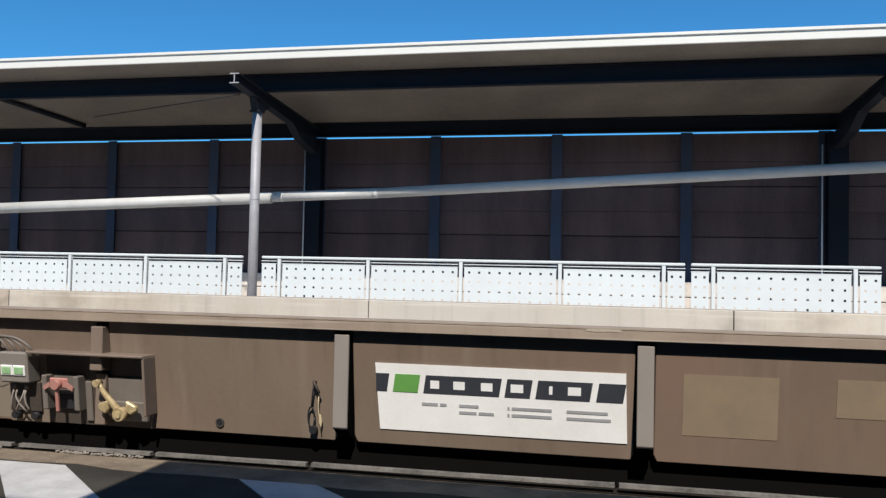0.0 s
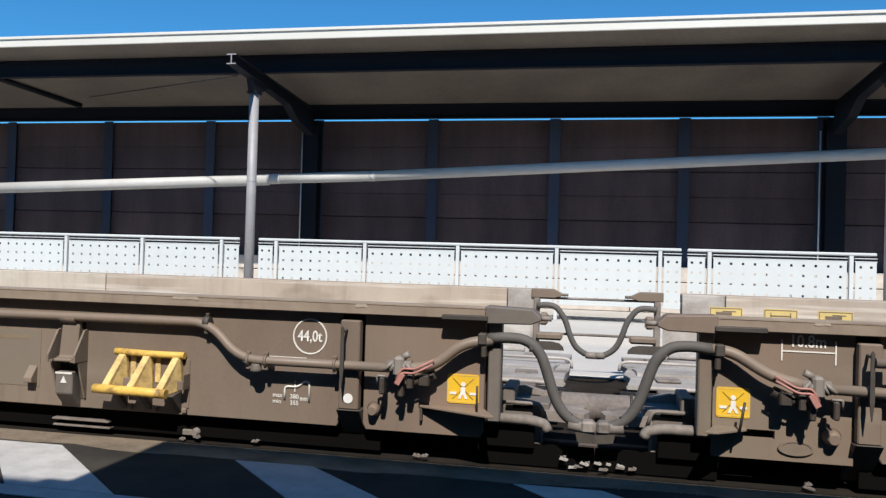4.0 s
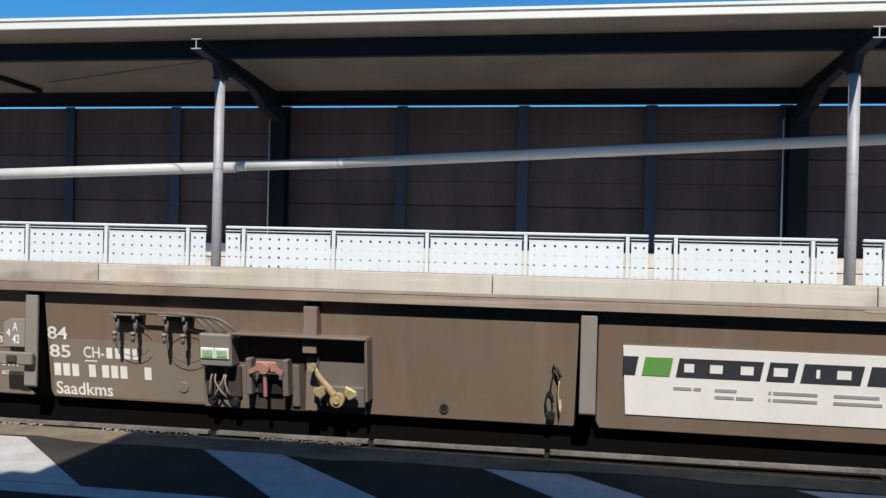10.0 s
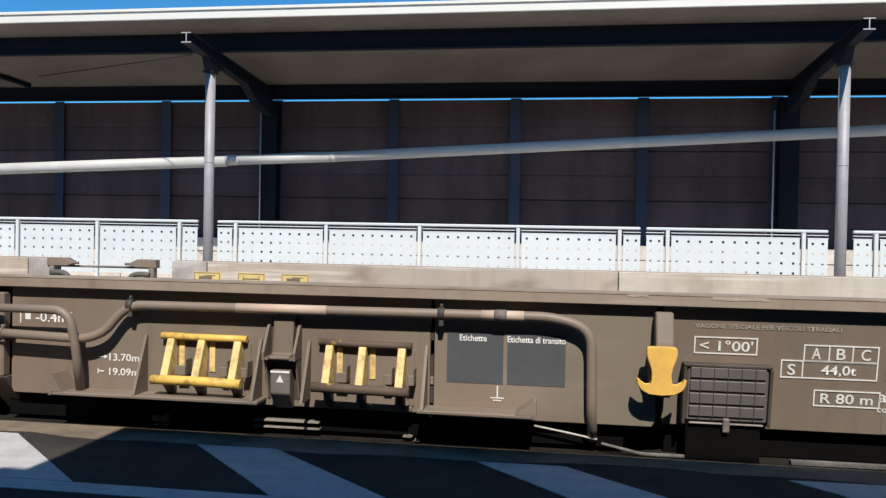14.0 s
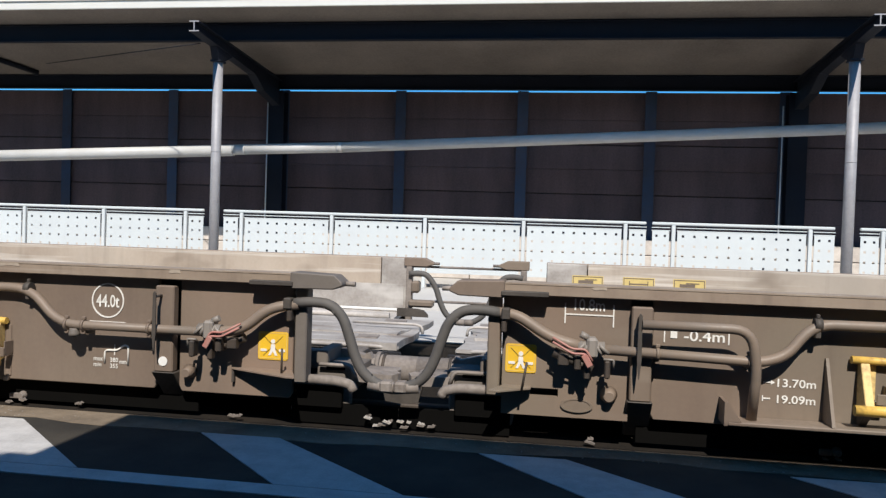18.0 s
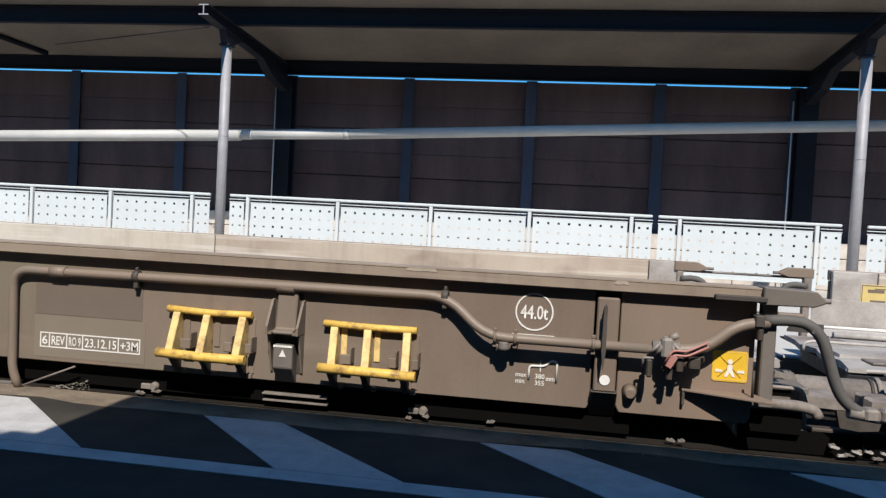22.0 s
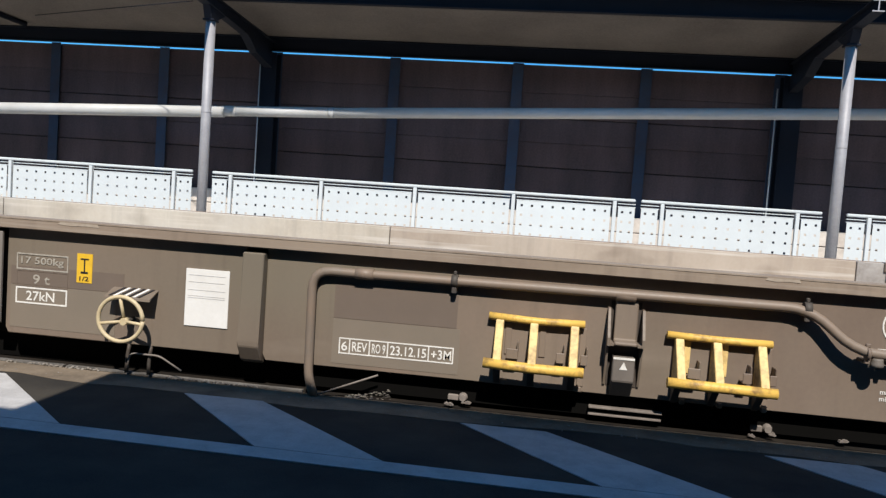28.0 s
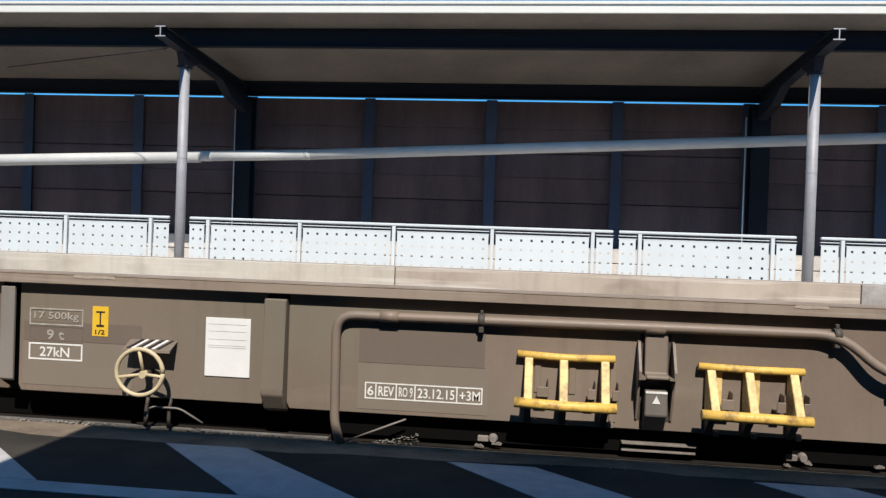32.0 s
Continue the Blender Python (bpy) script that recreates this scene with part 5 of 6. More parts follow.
    for q in (bx(0.06, 0.25, 0.44, 0.448, 0.205, 0.222), bx(0.10, 0.20, 0.172, 0.178, 0.27, 0.285), bx(-0.5, 0.14, 0.838, 0.846, 0.245, 0.278)):
        part("dark_slot", boxes("dark_slot", [q], 0.002), SHADE_BLACK, w)
    part("drawbar", tube("drawbar", [(s + d * 0.02, 0.60, 0.215), (s + d * 0.505, 0.60, 0.215)], 0.078, 16), GREY_STEEL, w, "short round drawbar")
    part("drawbar_collar", tube("drawbar_collar", [(s + d * 0.27, 0.60, 0.215), (s + d * 0.295, 0.60, 0.215)], 0.094, 16), GREY_STEEL, w)
    part("drawbar_collar", tube("drawbar_collar", [(s + d * 0.31, 0.60, 0.215), (s + d * 0.325, 0.60, 0.215)], 0.086, 16), DARK_STEEL, w)
    part("ramp_plate", tube("ramp_plate", [(s - d * 0.05, 0.03, 0.243), (s + d * 0.20, 0.03, 0.243), (s + d * 0.27, 0.04, 0.225), (s + d * 0.285, 0.04, 0.195)], 0.026, 8, 0.04), GREY_STEEL, w, "bent grey end bar")
    # skirt coloured black for the shade under the end bar
    part("bar_skirt", boxes("bar_skirt", [bx(-0.05, 0.22, 0.05, 0.09, 0.10, 0.235)], 0.006), SHADE_BLACK, w, "shade-black skirt plate")
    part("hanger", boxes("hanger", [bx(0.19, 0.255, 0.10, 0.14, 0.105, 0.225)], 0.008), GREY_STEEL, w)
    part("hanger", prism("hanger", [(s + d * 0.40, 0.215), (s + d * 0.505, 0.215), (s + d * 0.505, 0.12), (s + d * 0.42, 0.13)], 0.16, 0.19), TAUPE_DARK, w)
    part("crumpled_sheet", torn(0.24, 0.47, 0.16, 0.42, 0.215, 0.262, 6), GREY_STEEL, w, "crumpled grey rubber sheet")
    # added black plate, in place of the shade below the hoses
    part("apron", boxes("apron", [bx(-0.05, 0.503, 0.085, 0.095, 0.012, 0.12)], 0.002), SHADE_BLACK, w, "added black plate in place of the shade under the hoses")
    for i in range(6):
        a, z = 0.36 + 0.023 * i + rg.uniform(-0.03, 0.03), 0.028 + rg.uniform(0, 0.045)
        n = rg.uniform(0.008, 0.024)
        me = prism("chain_link", [(-n, -0.004), (n * 0.7, -0.006), (n, 0.002), (n * 0.3, rg.uniform(0.003, 0.009)), (0.0, 0.002), (-n * 0.8, 0.005)], -0.010, 0.010)
        part("chain_link", me, BARE if i % 2 else GREY_STEEL, w, "rubbed bright chain link", Matrix.Translation((s + d * min(a, 0.49), 0.05 + rg.uniform(-0.02, 0.02), z)) @ Matrix.Rotation(rg.uniform(-0.3, 0.3), 4, "Y"))
    part("grab_iron", tube("grab_iron", [(s + d * 0.07, 0.15, 0.30), (s + d * 0.24, 0.15, 0.30), (s + d * 0.26, 0.15, 0.235)], 0.010, 6, 0.03), GREY_STEEL, w)
    part("pipe_block", boxes("pipe_block", [bx(-0.045, -0.005, -0.095, 0.0, 0.60, 0.655)], 0.006), TAUPE_DARK, w)
    part("pipe_block", boxes("pipe_block", [bx(-0.03, -0.005, -0.085, 0.0, 0.54, 0.598)], 0.006), DARK_STEEL, w)
    # half of each hose, as far as its coupling
    hose([(s + d * 0.0, -0.05, 0.628), (s + d * 0.09, -0.055, 0.640), (s + d * 0.185, -0.055, 0.632), (s + d * 0.248, -0.055, 0.572), (s + d * 0.282, -0.053, 0.475), (s + d * 0.312, -0.05, 0.378), (s + d * 0.352, -0.045, 0.302), (s + d * 0.42, -0.04, 0.252), (s + d * 0.505, -0.04, 0.240)], "brake_hose", w, 0.0255)
    cp = part("hose_coupling", tube("hose_coupling", [(s + d * 0.38, -0.042, 0.252), (s + d * 0.505, -0.04, 0.238)], 0.029, 12), GREY_STEEL, w, "worn metal hose coupling")
    part("coupling_claw", boxes("coupling_claw", [bx(0.44, 0.50, -0.08, 0.0, 0.22, 0.275)], 0.01), GREY_STEEL, cp)
    hose([(s + d * 0.03, FAR - 0.03, 0.637), (s + d * 0.10, FAR - 0.035, 0.648), (s + d * 0.18, FAR - 0.04, 0.640), (s + d * 0.26, FAR - 0.04, 0.540), (s + d * 0.30, FAR - 0.035, 0.405), (s + d * 0.35, FAR - 0.03, 0.305), (s + d * 0.44, FAR - 0.03, 0.252), (s + d * 0.505, FAR - 0.03, 0.250)], "brake_hose", w, 0.024)
    part("hose_coupling", tube("hose_coupling", [(s + d * 0.43, FAR - 0.03, 0.252), (s + d * 0.505, FAR - 0.03, 0.249)], 0.028, 12), GREY_STEEL, w)
    part("lower_rod", tube("lower_rod", [(s + d * 0.04, FAR + 0.01, 0.41), (s + d * 0.505, FAR + 0.01, 0.41)], 0.011, 8), GREY_STEEL, w, "thin steel rod between the wagons")
    part("coupling_rod", tube("coupling_rod", [(s + d * 0.02, FAR + 0.03, 0.70), (s + d * 0.505, FAR + 0.03, 0.70)], 0.010, 8), GREY_STEEL, w)


def middle(w, mark_bars, w_index):
    # hook on its arm
    part("hook_arm", prism("hook_arm", [(0.0, 0.69), (-0.06, 0.69), (-0.10, 0.55), (-0.10, 0.50), (0, 0.50)], -4.475, -4.395, 0.006, "x"), TAUPE, w, "folded steel hook arm")
    half = [(0.0, 0.322), (0.055, 0.327), (0.088, 0.345), (0.104, 0.368), (0.109, 0.398), (0.101, 0.398), (0.088, 0.378), (0.068, 0.366), (0.048, 0.368), (0.040, 0.385), (0.037, 0.418), (0.046, 0.448), (0.060, 0.478), (0.067, 0.505), (0.067, 0.532), (0.058, 0.540), (0.0, 0.541)]
    outline = [(-4.452 + a, z) for a, z in half] + [(-4.452 - a, z) for a, z in half[-2:0:-1]]
    part("lashing_hook", prism("lashing_hook", outline, -0.135, -0.095, 0.008), ORANGE, w, "orange double-pronged lashing hook")
    part("hook_cheek", prism("hook_cheek", [(-0.10, 0.50), (0.0, 0.50), (0.0, 0.30), (-0.05, 0.30), (-0.088, 0.36)], -4.502, -4.402, 0.004, "x"), TAUPE_DARK, w, "dark steel cheek behind the hook")
    # louvred or meshed cover
    c = part("battery_cover", boxes("battery_cover", [(-4.325, -3.965, -0.06, 0, 0.205, 0.452)], 0.008), BOX_GREY, w, "grey hinged equipment cover")
    part("cover_rim", boxes("cover_rim", [(-4.34, -3.955, -0.07, 0, 0.452, 0.466), (-4.34, -4.326, -0.068, 0, 0.19, 0.451), (-3.964, -3.95, -0.068, 0, 0.19, 0.451)], 0.003), TAUPE_DARK, c)
    for i in range(4):
        z = 0.225 + i * 0.058
        part("slat", boxes("slat", [(-4.31, -3.98, -0.069, -0.061, z + 0.004, z + 0.052)], 0.003), BOX_GREY, c)
    for i in range(1, 6):
        x = -4.325 + i * 0.06
        part("mesh_bar", boxes("mesh_bar", [(x - 0.0014, x + 0.0014, -0.0722, -0.0695, 0.21, 0.45)], 0), TAUPE_DARK, c)
    part("latch", boxes("latch", [(-4.16, -4.13, -0.085, -0.06, 0.16, 0.225), (-4.31, -3.98, -0.075, -0.06, 0.192, 0.203)], 0.005), GREY_STEEL, c, "small steel latch")
    # stencils
    part("class_text", words("VAGONE SPECIALE PER VEICOLI STRADALI", -4.29, -3.655, 0.622, 0.642), LETTER_FADED, w, "faded white stencil")
    part("slope_frame", frame_box("slope_frame", -4.29, -4.01, 0.505, 0.583, 0.006), LETTER, w)
    part("slope_figure", words("< 1\u00b000'", -4.265, -4.03, 0.52, 0.568), LETTER, w)
    part("load_table", frame_box("load_table", -3.81, -3.49, 0.487, 0.563, 0.006, cuts=(-3.70, -3.60)), LETTER, w, "white painted load table")
    part("load_table", frame_box("load_table", -3.905, -3.49, 0.41, 0.492, 0.006, cuts=(-3.81,)), LETTER, w, "white painted load table")
    for tx, a in (("A", -3.775), ("B", -3.67), ("C", -3.565)):
        part("table_text", words(tx, a, a + 0.04, 0.50, 0.55), LETTER, w)
    part("table_text", words("S", -3.875, -3.84, 0.424, 0.474), LETTER, w)
    part("table_text", words("44,0t", -3.73, -3.58, 0.424, 0.474), LETTER, w)
    part("radius_frame", frame_box("radius_frame", -3.755, -3.47, 0.287, 0.362, 0.006), LETTER, w)
    part("radius_text", words("R 80 m", -3.725, -3.50, 0.302, 0.347), LETTER, w)
    part("paint_patch", boxes("paint_patch", [(-3.455, -3.06, -0.0018, 0, 0.175, 0.385)], 0), PATCH_A, w, "lighter repainted patch")
    part("minus_frame", frame_box("minus_frame", -3.455, -3.165, 0.418, 0.492, 0.006), LETTER_FADED, w)
    part("minus_text", words("-1,3t", -3.345, -3.19, 0.432, 0.476), LETTER, w)
    part("minus_mark", boxes("minus_mark", [(-3.43, -3.422, -0.0035, -0.0005, 0.435, 0.475), (-3.415, -3.40, -0.0035, -0.0005, 0.445, 0.475)], 0), LETTER_FADED, w)
    part("radius_text", words("a R 150m", -3.478, -3.145, 0.318, 0.37), LETTER, w)
    part("radius_text", words("con barra di attacco", -3.480, -3.115, 0.272, 0.300), LETTER, w)
    # lever box on the rib
    t = part("changeover_plate", prism("changeover_plate", [(-3.175, 0.42), (-3.05, 0.42), (-3.05, 0.568), (-3.135, 0.568), (-3.175, 0.545)], -0.03, 0.0, 0.003), RIB_GREY, w, "grey changeover plate")
    part("plate_text", words("A\n42", -3.118, -3.075, 0.44, 0.55, -0.033), LETTER, t)
    part("plate_text", words("4", -3.155, -3.13, 0.475, 0.515, -0.033), LETTER, t)
    part("lever_bar", boxes("lever_bar", [(-3.185, -2.975, -0.075, -0.046, 0.335, 0.40)], 0.006), RIB_GREY, w, "grey flat lever bar")
    part("bar_block", boxes("bar_block", [(-3.11, -3.055, -0.09, -0.076, 0.348, 0.388)], 0.005), DARK_STEEL, w)
    # wagon marks
    part("paint_patch", boxes("paint_patch", [(-2.94, -2.06, -0.0018, 0, 0.18, 0.475)], 0), PATCH_A, w, "lighter repainted patch")
    o = -0.034
    part("mark_text", words("84", -2.925 + o, -2.812 + o, 0.470, 0.536), LETTER, w, "white stencilled figures")
    part("mark_text", words("85", -2.920 + o, -2.800 + o, 0.376, 0.443), LETTER, w, "white stencilled figures")
    part("mark_text", words("CH-", -2.725 + o, -2.608 + o, 0.381, 0.440), LETTER, w)
    for q in ((-2.720 + o, -2.650 + o, -0.0035, -0.0005, 0.362, 0.368), (-2.595 + o, -2.562 + o, -0.0035, -0.0005, 0.383, 0.438)):
        part("mark_bar", boxes("mark_bar", [q], 0), LETTER, w)
    for a in (-2.545 + o, -2.495 + o, -2.447 + o):
        part("mark_bar", boxes("mark_bar", [(a, a + 0.034, -0.0035, -0.0005, 0.383, 0.438)], 0), LETTER, w)
    for a, b in mark_bars:
        part("mark_bar", boxes("mark_bar", [(a + o, b + o, -0.0035, -0.0005, 0.282, 0.346)], 0), LETTER, w, "plain white painted bar")
    part("mark_text", words("Saadkms", -2.895 + o, -2.57 + o, 0.185, 0.252), LETTER, w, "white stencilled wagon class")
    part("plug", tube("plug", [(-2.205, 0.0, 0.255), (-2.205, -0.008, 0.255)], (0.030, 0.026), 14), PATCH_A, w)
    # valve group: connectors on a bar, cables, green indicator
    g = part("connector_bar", boxes("connector_bar", [(-2.545, -2.40, -0.03, 0, 0.575, 0.612)], 0.003), DARK_STEEL, w, "dark bar of cable connectors")
    part("connector_bar", boxes("connector_bar", [(-2.285, -2.13, -0.03, 0, 0.585, 0.617)], 0.003), DARK_STEEL, w, "dark bar of cable connectors")
    for a, b, z in ((-2.55, -2.395, 0.6125), (-2.29, -2.125, 0.6175)):
        part("connector_plate", boxes("connector_plate", [(a, b, -0.072, 0, z, z + 0.0075)], 0.002), RIB_GREY, g, "pale cover plate over the connectors")
    for s in (-2.525, -2.425, -2.255, -2.155):
        c = part("connector", tube("connector", [(s, -0.055, 0.594), (s, -0.055, 0.528)], 0.0112, 12), DULL, g, "grey metal cable connector")
        part("connector_neck", tube("connector_neck", [(s, -0.055, 0.613), (s, -0.055, 0.592)], (0.0065, 0.0105), 10), DULL, c)
        part("connector_ring", tube("connector_ring", [(s, -0.055, 0.529), (s, -0.055, 0.512)], 0.0135, 12), RIB_GREY, c, "paler clamping ring")
        part("connector_tip", tube("connector_tip", [(s, -0.055, 0.513), (s, -0.055, 0.478)], (0.0105, 0.0085), 10), BOX_GREY, c)
    for a, b, dz in ((-2.56, -2.35, 0.0), (-2.27, -2.05, -0.02)):
        ring = [(a + (b - a) * (0.5 - 0.5 * math.cos(q)), -0.035, 0.49 + dz + 0.085 * math.sin(q)) for q in [-2.6 + 5.2 * i / 14 for i in range(15)]]
        part("cable_loop", tube("cable_loop", ring, 0.0017, 5, 0), BLACK, g, "thin black cable loop")
    for i in range(4):
        part("cable", tube("cable", [(-2.54 + i * 0.10, -0.06, 0.63), (-2.10 + i * 0.045, -0.065 - i * 0.004, 0.632 - i * 0.004), (-2.04 + i * 0.05, -0.07, 0.57), (-2.03 + i * 0.045, -0.05, 0.53)], 0.0075, 7, 0.05), DULL, g)
    ib = part("indicator_box", boxes("indicator_box", [(-2.065, -1.895, -0.10, 0, 0.385, 0.545)], 0.008), RIB_GREY, w, "grey brake indicator box")
    for a in (-2.05, -1.975):
        part("indicator_rim", boxes("indicator_rim", [(a - 0.004, a + 0.070, -0.108, -0.1, 0.423, 0.478)], 0.004), WHITE, ib)
        part("indicator_glass", boxes("indicator_glass", [(a + 0.007, a + 0.061, -0.112, -0.107, 0.432, 0.468)], 0.002), GLASS_GREEN, ib, "green indicator window")
    part("cable_nest", boxes("cable_nest", [(-2.09, -1.85, -0.012, 0, 0.165, 0.385)], 0.004), TAUPE, w, "grey back plate")
    # dark plate that stands for the indicator box's shadow on the cables
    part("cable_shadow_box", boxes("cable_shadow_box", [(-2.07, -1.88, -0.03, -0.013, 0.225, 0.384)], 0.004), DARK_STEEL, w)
    for a in (-2.020, -1.945):
        part("cable_nipple", tube("cable_nipple", [(a, -0.05, 0.372), (a, -0.055, 0.345)], 0.011, 8), GREY_STEEL, w, "pale cable nipple")
    for a, b, zz in ((-2.020, -2.035, 0.235), (-1.945, -1.925, 0.235), (-2.000, -1.945, 0.225), (-1.955, -2.015, 0.222)):
        part("cable", tube("cable", [(a, -0.055, 0.345), (a - 0.004, -0.07, 0.31), ((a + b) / 2, -0.075, 0.265), (b, -0.06, zz)], 0.0052, 7, 0.04), GREY_STEEL, w, "short grey cable")
    for a in (-2.03, -1.91):
        part("cable_gland", tube("cable_gland", [(a, -0.012, 0.205), (a, -0.055, 0.205)], 0.020, 10), BLACK, w)
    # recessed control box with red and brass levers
    # dark plate: the shade under the hood, put into its colour
    part("control_recess", boxes("control_recess", [(-1.85, -1.22, -0.006, 0, 0.17, 0.542)], 0), DARK_STEEL, w, "dark plate in place of the shade behind the levers")
    part("control_hood", boxes("control_hood", [(-1.89, -1.205, -0.115, 0, 0.542, 0.556), (-1.217, -1.203, -0.108, 0, 0.25, 0.548)], 0.004), TAUPE, w, "folded steel hood over the levers")
    rb = part("lever_case", boxes("lever_case", [(-1.835, -1.805, -0.075, -0.006, 0.25, 0.43), (-1.645, -1.615, -0.075, -0.006, 0.25, 0.43), (-1.805, -1.645, -0.02, -0.006, 0.25, 0.43), (-1.614, -1.575, -0.02, -0.006, 0.19, 0.40)], 0.005), DULL, w, "grey-brown lever case")
    part("case_window", boxes("case_window", [(-1.795, -1.66, -0.03, -0.02, 0.25, 0.325)], 0.004), BLACK, rb)
    part("red_lever", boxes("red_lever", [(-1.78, -1.67, -0.085, -0.07, 0.365, 0.42), (-1.733, -1.715, -0.11, -0.085, 0.245, 0.385)], 0.007), PINK, rb, "faded red changeover lever")
    part("red_knob", tube("red_knob", [(-1.724, -0.07, 0.388), (-1.724, -0.12, 0.388)], 0.025, 12), PINK, rb)
    for q in (-1, 1):
        part("lever_wing", prism("lever_wing", [(-1.724 + q * 0.05, 0.40), (-1.724 + q * 0.09, 0.375), (-1.724 + q * 0.085, 0.355), (-1.724 + q * 0.05, 0.372)], -0.09, -0.08), PINK, rb)
    yb = part("lever_case", boxes("lever_case", [(-1.52, -1.215, -0.02, -0.006, 0.225, 0.43), (-1.43, -1.235, -0.05, -0.02, 0.21, 0.31)], 0.005), DULL, w, "grey-brown lever case")
    part("brass_lever", tube("brass_lever", [(-1.47, -0.10, 0.405), (-1.445, -0.10, 0.36), (-1.40, -0.095, 0.305), (-1.365, -0.09, 0.262)], (0.013, 0.02), 10, 0.03), BRASS, yb, "brass-yellow three-armed lever")
    part("brass_tip", tube("brass_tip", [(-1.475, -0.085, 0.408), (-1.475, -0.125, 0.408)], 0.019, 10), BRASS, yb)
    for q, xx in ((-1, -1.445), (1, -1.285)):
        part("brass_paddle", prism("brass_paddle", [(xx - 0.03, 0.315 + 0.012 * q), (xx + 0.028, 0.312 - 0.012 * q), (xx + 0.03, 0.275), (xx - q * 0.008, 0.252), (xx - 0.032, 0.28)], -0.115, -0.085, 0.006), BRASS, yb)
    part("brass_hub", tube("brass_hub", [(-1.355, -0.06, 0.255), (-1.355, -0.122, 0.255)], 0.034, 14), BRASS, yb)
    part("hub_pin", tube("hub_pin", [(-1.355, -0.12, 0.255), (-1.355, -0.132, 0.255)], 0.017, 12), BRASS, yb)
    # drain hole, hand grip
    part("drain_hole", tube("drain_hole", [(-0.845, 0.0, 0.224), (-0.845, -0.006, 0.224)], 0.017, 14), BLACK, w, "round drain hole")
    part("drain_ring", disc("drain_ring", -0.845, 0.224, 0.023, -0.009, 0.0, 20, 0.017), TAUPE_DARK, w)
    h = part("chain_hook", tube("chain_hook", [(-0.315, 0.0, 0.455), (-0.315, -0.03, 0.46), (-0.30, -0.035, 0.44), (-0.285, -0.035, 0.405)], 0.008, 8, 0.01), DARK_STEEL, w, "dark peg with a short chain")
    part("wire", tube("wire", [(-0.312, -0.03, 0.455), (-0.325, -0.025, 0.385), (-0.333, -0.02, 0.33)], 0.0045, 6, 0.02), BLACK, h)
    part("chain_ring", tube("chain_ring", [(-0.335 + 0.017 * math.cos(q), -0.02, 0.282 + 0.052 * math.sin(q)) for q in [2 * math.pi * k / 16 for k in range(17)]], 0.0045, 6, 0), BLACK, h)
    part("round_weight", tube("round_weight", [(-0.325, -0.035, 0.222), (-0.325, -0.01, 0.222)], 0.020, 12), BLACK, h)
    part("pale_wire", tube("pale_wire", [(-0.288, -0.03, 0.41), (-0.295, -0.025, 0.33), (-0.285, -0.02, 0.21)], 0.003, 6, 0.02), CREAM, h)
    part("pale_tag", prism("pale_tag", [(-0.289, 0.30), (-0.281, 0.30), (-0.276, 0.265), (-0.282, 0.235), (-0.291, 0.262)], -0.03, -0.022), CREAM, h)
    # company board: plain shapes in its colours
    b = part("company_board", prism("company_board", [(0.0, 0.565), (1.205, 0.565), (1.215, 0.245), (0.02, 0.245)], -0.006, 0.0), WHITE, w, "white company board with a dark and green band")
    z0, z1 = 0.430, 0.516
    cells = [(0.004, 0.072, BLUEBLACK), (0.088, 0.228, GREEN), (0.242, 0.628, BLUEBLACK), (0.64, 0.775, BLUEBLACK), (0.787, 1.055, BLUEBLACK), (1.07, 1.207, BLUEBLACK)]
    for i, (a, c2, mm) in enumerate(cells):
        sl = 0.014
        part("band_field", prism("band_field", [(a + (0.0 if i == 0 else sl * 0), z0), (c2 - sl, z0), (c2, z1), (a + sl if i else a, z1)], -0.0085, -0.006), mm, b, "green field" if mm is GREEN else "anthracite field")
    for x, hw in ((0.30, 0.022), (0.42, 0.028), (0.555, 0.028), (0.70, 0.030), (0.86, 0.008), (0.97, 0.030)):
        part("emblem_bar", boxes("emblem_bar", [(x - hw, x + hw, -0.0105, -0.0085, z0 + 0.024, z1 - 0.024)], 0), WHITE, b, "plain white bar")
    for x0, x1, z in ((0.235, 0.315, 0.378), (0.325, 0.358, 0.378), (0.42, 0.515, 0.378), (0.42, 0.505, 0.346), (0.515, 0.59, 0.346), (0.655, 0.665, 0.378), (0.675, 0.865, 0.378),
                      (0.655, 0.665, 0.346), (0.675, 0.865, 0.346), (0.935, 1.125, 0.378), (0.935, 1.14, 0.346)):
        part("text_bar", boxes("text_bar", [(x0, x1, -0.0085, -0.006, z - 0.007, z + 0.007)], 0), GREYPRINT, b)
    # faded patches
    part("faded_patch", boxes("faded_patch", [(1.46, 1.87, -0.002, 0, 0.30, 0.575)], 0), PATCH_C, w, "faded ochre patch")
    part("faded_patch", boxes("faded_patch", [(2.11, 2.63, -0.002, 0, 0.415, 0.58)], 0), PATCH_C, w, "faded ochre patch")
    # brake marks
    part("notice_text", words("si devono eseguire manovre di lancio e a spinta", 2.84, 3.39, 0.552, 0.572), LETTER_FADED, w, "faded white stencil")
    part("brake_frame", frame_box("brake_frame", 2.83, 3.14, 0.255, 0.40, 0.006), LETTER, w)
    part("brake_text", words("Freno O-GP-A", 2.85, 3.125, 0.335, 0.382), LETTER, w, "white stencilled brake type")
    part("brake_text", words("MAX: 51t", 2.88, 3.09, 0.275, 0.32), LETTER, w, "white stencilled brake type")
    part("ring_mark", disc("ring_mark", 3.30, 0.272, 0.042, -0.0035, -0.0005, 24, 0.035), CREAM, w, "painted ring mark")
    part("ring_text", words("D", 3.288, 3.312, 0.25, 0.294), CREAM, w)
